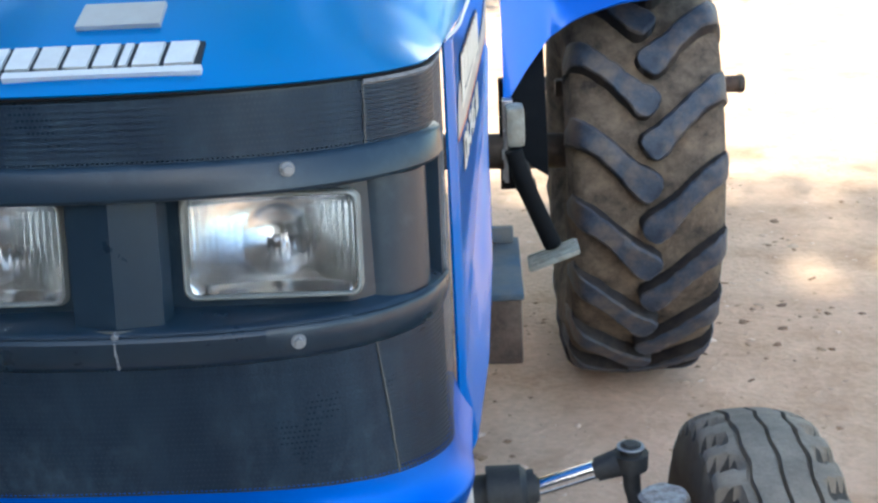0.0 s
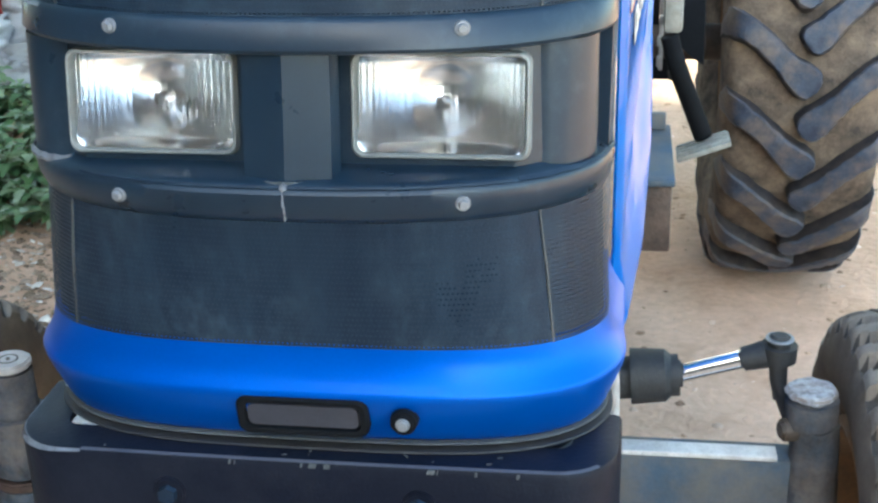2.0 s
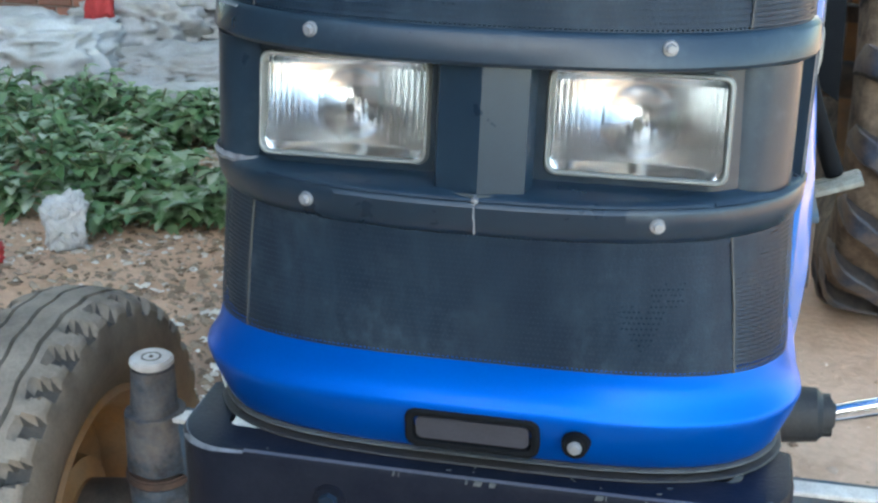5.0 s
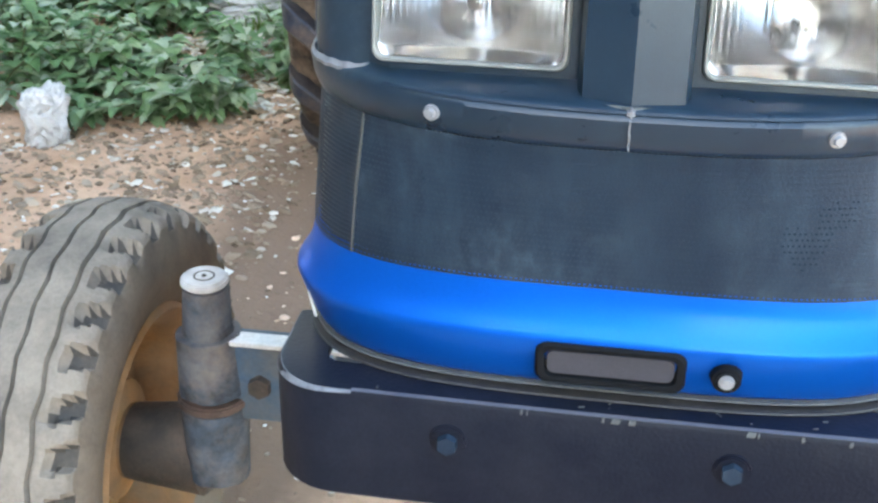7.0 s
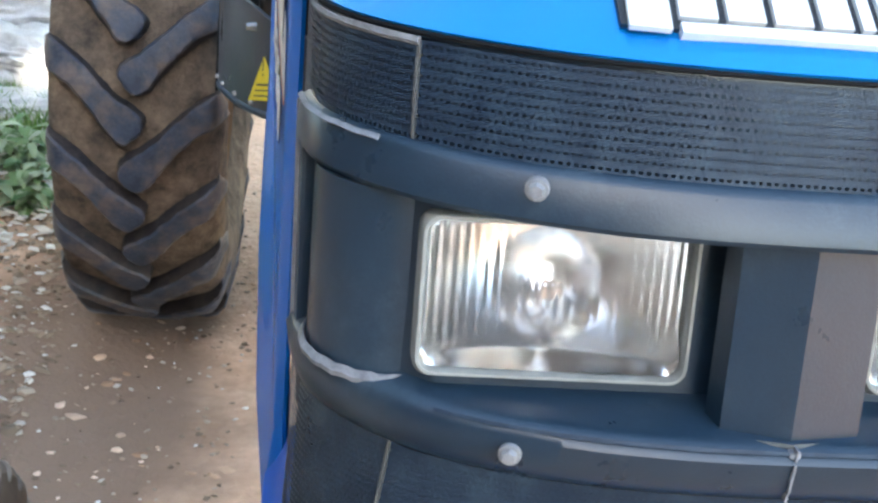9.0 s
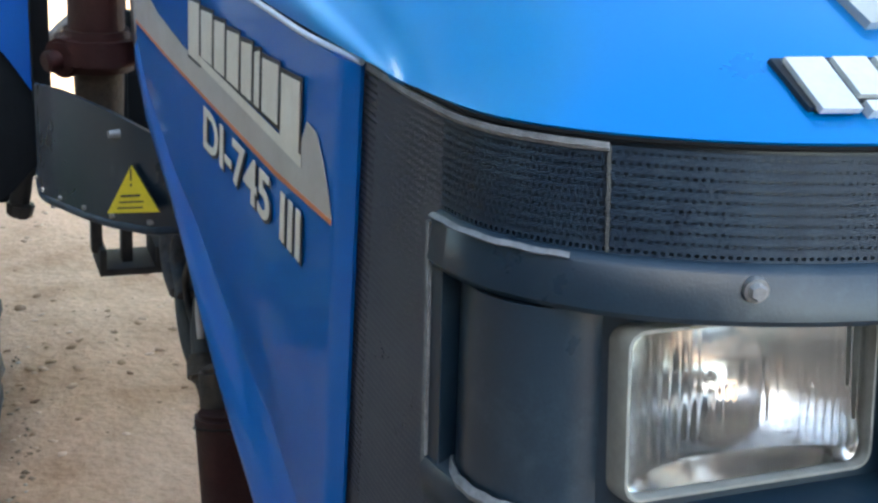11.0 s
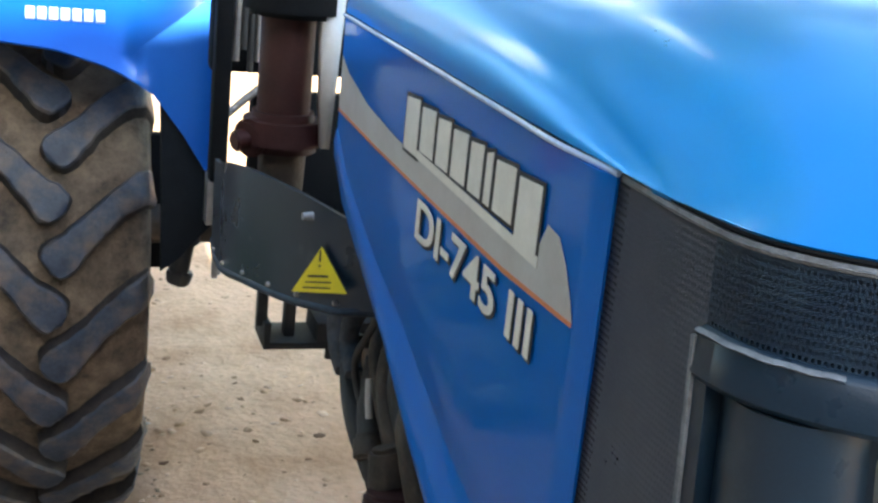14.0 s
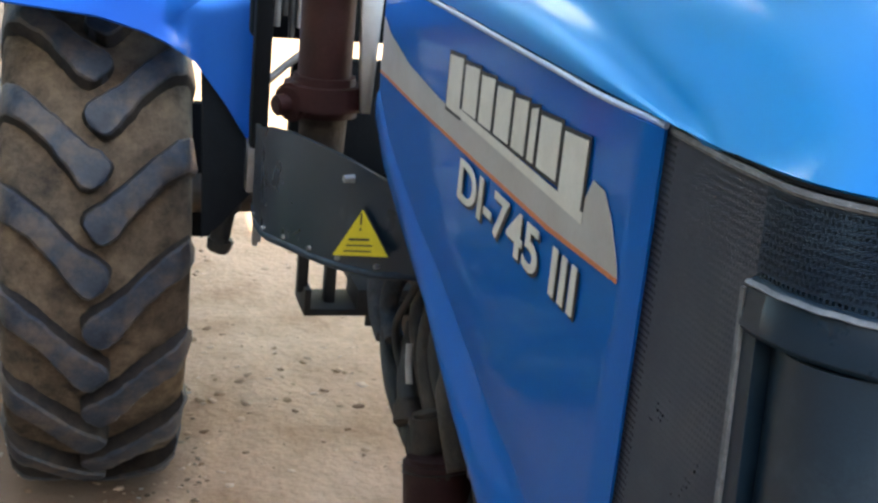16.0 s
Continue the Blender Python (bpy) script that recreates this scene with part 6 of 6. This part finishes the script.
def build_litter():
    rng = random.Random(8)
    bits, pale = [], []
    for k in range(12000):
        x = -0.95 - abs(rng.gauss(0, 0.8))
        y = rng.uniform(0.6, 5.0)
        size = rng.choice((0.004, 0.006, 0.008, 0.011, 0.015, 0.022)) * rng.uniform(0.7, 1.3)
        if -0.98 < x and rng.random() < 0.5:
            continue
        bits.append(flake(x, y, ground_height(x, y) + 0.002, size, rng, size * 0.3))
    for k in range(500):
        x, y = rng.uniform(-0.98, -0.45), rng.uniform(0.4, 3.4)
        bits.append(flake(x, y, ground_height(x, y) + 0.001, rng.uniform(0.004, 0.013), rng, 0.003))
    for k in range(170):
        x, y = -1.0 - abs(rng.gauss(0, 0.6)), rng.uniform(0.7, 4.2)
        pale.append(flake(x, y, ground_height(x, y) + 0.004, rng.uniform(0.012, 0.032), rng, 0.004))
    for k in range(420):
        x, y = rng.gauss(-1.40, 0.20), rng.uniform(2.75, 3.65)
        pale.append(flake(x, y, ground_height(x, y) + rng.uniform(0.004, 0.02), rng.uniform(0.012, 0.040), rng, 0.005))
    ob = part("pale_scraps", scatter_mesh("pale_scraps", pale), PALE_SCRAP, None)
    tagged(ob, "pale paper and plastic scraps on the soil", "scraps", kind="stuff")
    ob = part("litter", scatter_mesh("litter", bits), LITTER, None)
    tagged(ob, "dry leaves and pale scraps scattered on soil", "litter", kind="stuff")
    stones = []
    for k in range(6000):
        x, y = rng.uniform(-1.0, 3.0), rng.uniform(0.6, 7.0)
        if noise.noise(Vector((x * 2.2, y * 2.2, 3))) < rng.uniform(-0.15, 0.5):
            continue
        size = rng.choice((0.003, 0.004, 0.006, 0.008, 0.016)) * rng.uniform(0.6, 1.2)
        stones.append(flake(x, y, ground_height(x, y) - 0.001, size, rng, size * 0.35))
    for k in range(1500):
        x, y = rng.uniform(-0.9, 1.6), rng.uniform(1.4, 5.5)
        if noise.noise(Vector((x * 1.6, y * 1.6, 9))) < rng.uniform(-0.3, 0.4):
            continue
        size = rng.choice((0.008, 0.010, 0.013, 0.018, 0.026)) * rng.uniform(0.8, 1.2)
        stones.append(flake(x, y, ground_height(x, y) - 0.002, size, rng, size * 0.25))
    ob = part("pebbles", scatter_mesh("pebbles", stones), PEBBLE, None)
    tagged(ob, "small tan pebbles and clods on the soil", "pebbles", kind="stuff")


def build_shade_tree(base, centres, rng):
    """An unseen broad tree, its crown above and behind the tractor, added to shape skylight."""
    tree = thing("unseen_shade_tree", "unseen broad tree added to dim the sky over the yard", "tree", tuple(base), "shade trees over the yard")
    bm = bmesh.new()
    up = lambda x, y, z: tuple(base + Vector((x, y, z)))
    tube(bm, [up(0, 0, -0.1), up(0.05, 0.05, 1.4), up(0.2, 0.2, 2.8), up(0.5, 0.5, 3.9)], 0.20, 12)
    for c in centres[::2]:
        mid = Vector(up(0.5, 0.5, 3.6)).lerp(c, 0.5) + Vector((0, 0, 0.35))
        tube(bm, [up(0.2, 0.2, 2.9), tuple(mid), tuple(c)], 0.035, 6)
    part("trunk", bm, STEM, tree, "thick brown trunk and spreading limbs")
    leaves = []
    for c in centres:
        for k in range(280):
            p = c + Vector((rng.gauss(0, 0.32), rng.gauss(0, 0.32), rng.gauss(0, 0.18)))
            b = rng.uniform(0, 6.28)
            # two openings in the crown, aimed so unseen white walls glint on the hood
            side, rise = math.degrees(math.atan2(p.x, p.y - 0.6)), math.degrees(math.atan2(p.z - 1.4, math.hypot(p.x, p.y - 0.6)))
            if (-27 < side < -16 and 18 < rise < 28) or (4 < side < 11 and 36 < rise < 50):
                continue
            leaves.append(leaf(p, (math.cos(b), math.sin(b), rng.uniform(-0.8, 0.3)), rng.uniform(0.12, 0.22), rng.uniform(0.03, 0.05), rng))
    part("crown", scatter_mesh("crown", leaves), LEAF, tree, "uneven crown of many green leaves")


def build_shade_trees():
    rng = random.Random(33)
    spread = lambda count, x, y, z: [Vector((rng.uniform(*x), rng.uniform(*y), rng.uniform(*z))) for k in range(count)]
    near = spread(34, (-6.5, 0.9), (3.6, 9.0), (3.6, 5.8)) + spread(16, (-0.4, 1.5), (3.8, 5.6), (4.6, 7.4)) + spread(30, (-6.6, -2.4), (-1.6, 3.4), (3.9, 6.6))
    build_shade_tree(Vector((-4.4, 1.6, 0)), near, rng)
    # Second crown, added only to keep bright sky off the hood's left corner.
    far = spread(12, (1.2, 3.0), (5.0, 7.2), (3.9, 6.0)) + spread(20, (3.6, 7.6), (4.4, 8.6), (4.2, 6.0))
    build_shade_tree(Vector((6.8, 7.2, 0)), far, rng)


def build_hood_surroundings():
    """Unseen woods and white walls, added for the hood's dark and bright reflections."""
    rng = random.Random(44)
    leaves = []
    for k in range(15):
        x = -19 + 2.6 * k + rng.uniform(-0.5, 0.5)
        if k in (6, 9):
            continue
        tall = rng.uniform(8.5, 12.0)
        for q in range(420):
            z = tall * rng.uniform(0.08, 1.0)
            r = 1.35 * (1.15 - 0.55 * abs(z / tall - 0.5))
            p = Vector((x + rng.gauss(0, 0.5) * r, 27 + rng.gauss(0, 0.6), z))
            b = rng.uniform(0, 6.28)
            leaves.append(leaf(p, (math.cos(b), math.sin(b), rng.uniform(-0.8, 0.3)), rng.uniform(0.5, 0.9), rng.uniform(0.16, 0.28), rng))
    # White walls out of view, added to throw streaks and a glint on the hood.
    far = thing("hood_reflectors", "unseen white walls added to make highlights on the hood", "house", (0, 33, 0))
    part("wall", box(bmesh.new(), (-11, 32, -0.1), (12, 34, 9.5), 0.03), WHITE, far)
    part("streak_reflector", box(bmesh.new(), (2.3, 14, -0.1), (4.3, 17, 16.0), 0.03), WHITE, far)
    part("glint_base_screen", box(bmesh.new(), (-8.8, 20.3, -0.1), (-6.5, 22.5, 9.2), 0.03), PLASTER, far, "brown block added to keep the hood's glint short")
    part("glint_reflector", box(bmesh.new(), (-9.0, 20, 9.2), (-6.3, 22.8, 12.1), 0.03), WHITE, far)
    part("roof", box(bmesh.new(), (-11.3, 31.7, 9.5), (12.3, 34.3, 9.8), 0.02), CONCRETE, far, "flat grey roof slab")
    ob = part("unseen_woods", scatter_mesh("unseen_woods", leaves), LEAF, None)
    tagged(ob, "unseen uneven green woods added to darken hood reflections", "woods", kind="stuff")


# ---- sacks, bricks, scraps ----
def lump(centre, size, turn, rng, rough=0.10, flat=0.0):
    """A creased, sagging closed form."""
    seed = Vector((rng.uniform(0, 50), rng.uniform(0, 50), rng.uniform(0, 50)))
    bm = bmesh.new()
    bmesh.ops.create_icosphere(bm, subdivisions=5, radius=1)
    rot = Matrix.Rotation(radians(turn), 4, 'Z')
    for v in bm.verts:
        p = v.co.copy()
        q = Vector([math.copysign(abs(c) ** 0.72, c) for c in p])
        f = 1 + rough * 1.6 * noise.noise(p * 1.7 + seed) + rough * 0.9 * noise.noise(p * 4 + seed)
        ridge = abs(noise.noise(Vector((p.x * 3.2, p.y * 6.5, p.z * 5)) + seed))
        f -= rough * 1.3 * max(0, 0.16 - ridge) * 5
        f += rough * 0.5 * noise.noise(Vector((p.x * 9, p.y * 13, p.z * 11)) + seed)
        q = Vector((q.x * size[0] * f, q.y * size[1] * f, q.z * size[2] * f))
        if q.z < -size[2] * 0.82:
            q.z = -size[2] * 0.82
        v.co = Vector(centre) + rot @ q
    for f in bm.faces:
        f.smooth = True
    return bm


def build_sacks():
    rng = random.Random(12)
    for x, y, z, sx, sy, sz, turn in ((-1.75, 4.75, 0.17, 0.46, 0.30, 0.21, 12), (-2.55, 4.85, 0.19, 0.44, 0.33, 0.23, -20), (-1.50, 4.30, 0.11, 0.34, 0.22, 0.13, -32),
                                            (-2.10, 4.25, 0.12, 0.40, 0.26, 0.15, 25), (-2.05, 4.90, 0.50, 0.46, 0.30, 0.20, -8), (-1.48, 3.82, 0.055, 0.30, 0.16, 0.07, 20),
                                            (-1.95, 3.95, 0.07, 0.30, 0.20, 0.09, -15), (-2.95, 4.35, 0.15, 0.38, 0.28, 0.19, 40), (-1.72, 5.05, 0.44, 0.36, 0.26, 0.17, 30)):
        sack = part("sack", lump((x, y, z), (sx, sy, sz), turn, rng, 0.165), SACK, None)
        tagged(sack, "crumpled dirty white woven plastic sack on a heap", "sack", "sacks in the heap")
    stripe = part("printed_rag", lump((-2.72, 4.55, 0.42), (0.07, 0.05, 0.16), 20, rng, 0.2), RED_CLOTH, None)
    tagged(stripe, "red printed plastic rag on the sack heap", "rag")
    for k, (x, y, z, t) in enumerate(((-1.20, 4.42, 0.035, 20), (-1.06, 4.55, 0.035, -15), (-1.13, 4.48, 0.105, 70), (-0.98, 4.38, 0.035, 50), (-1.28, 4.62, 0.035, 5))):
        bm = box(bmesh.new(), (-0.11, -0.052, -0.035), (0.11, 0.052, 0.035), 0.006, Matrix.Translation((x, y, z)) @ Matrix.Rotation(radians(t), 4, 'Z'))
        tagged(part("loose_brick", smoothed(bm), BRICK, None), "loose dusty clay brick on the ground", "brick", "loose bricks")
    bm = box(bmesh.new(), (-0.55, -0.12, 0), (0.55, 0.12, 0.34), 0.02, Matrix.Translation((-1.35, 5.45, 0)) @ Matrix.Rotation(radians(6), 4, 'Z'))
    tagged(part("concrete_block", smoothed(bm), CONCRETE, None), "dark grey concrete slab behind the sacks", "slab")
    bm = bmesh.new()
    rod(bm, (-2.3, 6.3, 0.12), (-0.9, 6.15, 0.12), 0.13, 0.11, 16, 0.01)
    tagged(part("log", smoothed(bm), GREASE, None), "dark fallen log across the grass", "log")
    bag = part("plastic_bag", lump((-1.83, 2.40, 0.08), (0.07, 0.05, 0.10), 30, rng, 0.22), SACK, None)
    tagged(bag, "pale crumpled plastic bag among the weeds", "bag")
    rag = part("red_scrap", lump((-2.02, 2.20, 0.03), (0.06, 0.05, 0.035), 10, rng, 0.25), RED_CLOTH, None)
    tagged(rag, "red plastic scrap on the ground", "scrap")


def build_brick_wall():
    wall = thing("wall_far", "red brick yard wall behind the sacks", "wall", (-4.2, 5.9, 0), kind="structure")
    # Core extended past the bricks to darken what the side panel reflects.
    part("mortar_core", box(bmesh.new(), (-9.0, 5.85, -0.05), (-1.95, 6.02, 2.35)), MORTAR, wall)
    me = bpy.data.meshes.new("brick")
    bm = box(bmesh.new(), (-0.108, -0.052, -0.033), (0.108, 0.052, 0.033), 0.005, None, 1)
    bm.to_mesh(me)
    bm.free()
    me.materials.append(BRICK)
    rng = random.Random(4)
    for r in range(18):
        for c in range(16):
            ob = new("brick", me)
            ob.parent = wall
            ob.matrix_parent_inverse = wall.matrix_basis.inverted()
            ob.matrix_basis = pose(-5.60 + 0.228 * c + (0.114 if r % 2 else 0), 5.888 + rng.uniform(-0.004, 0.004), 0.04 + 0.077 * r, 0, 0, rng.uniform(-1, 1))


build_shade_blockers()
build_shade_trees()
build_hood_surroundings()
build_plants()
build_litter()
build_sacks()
build_brick_wall()
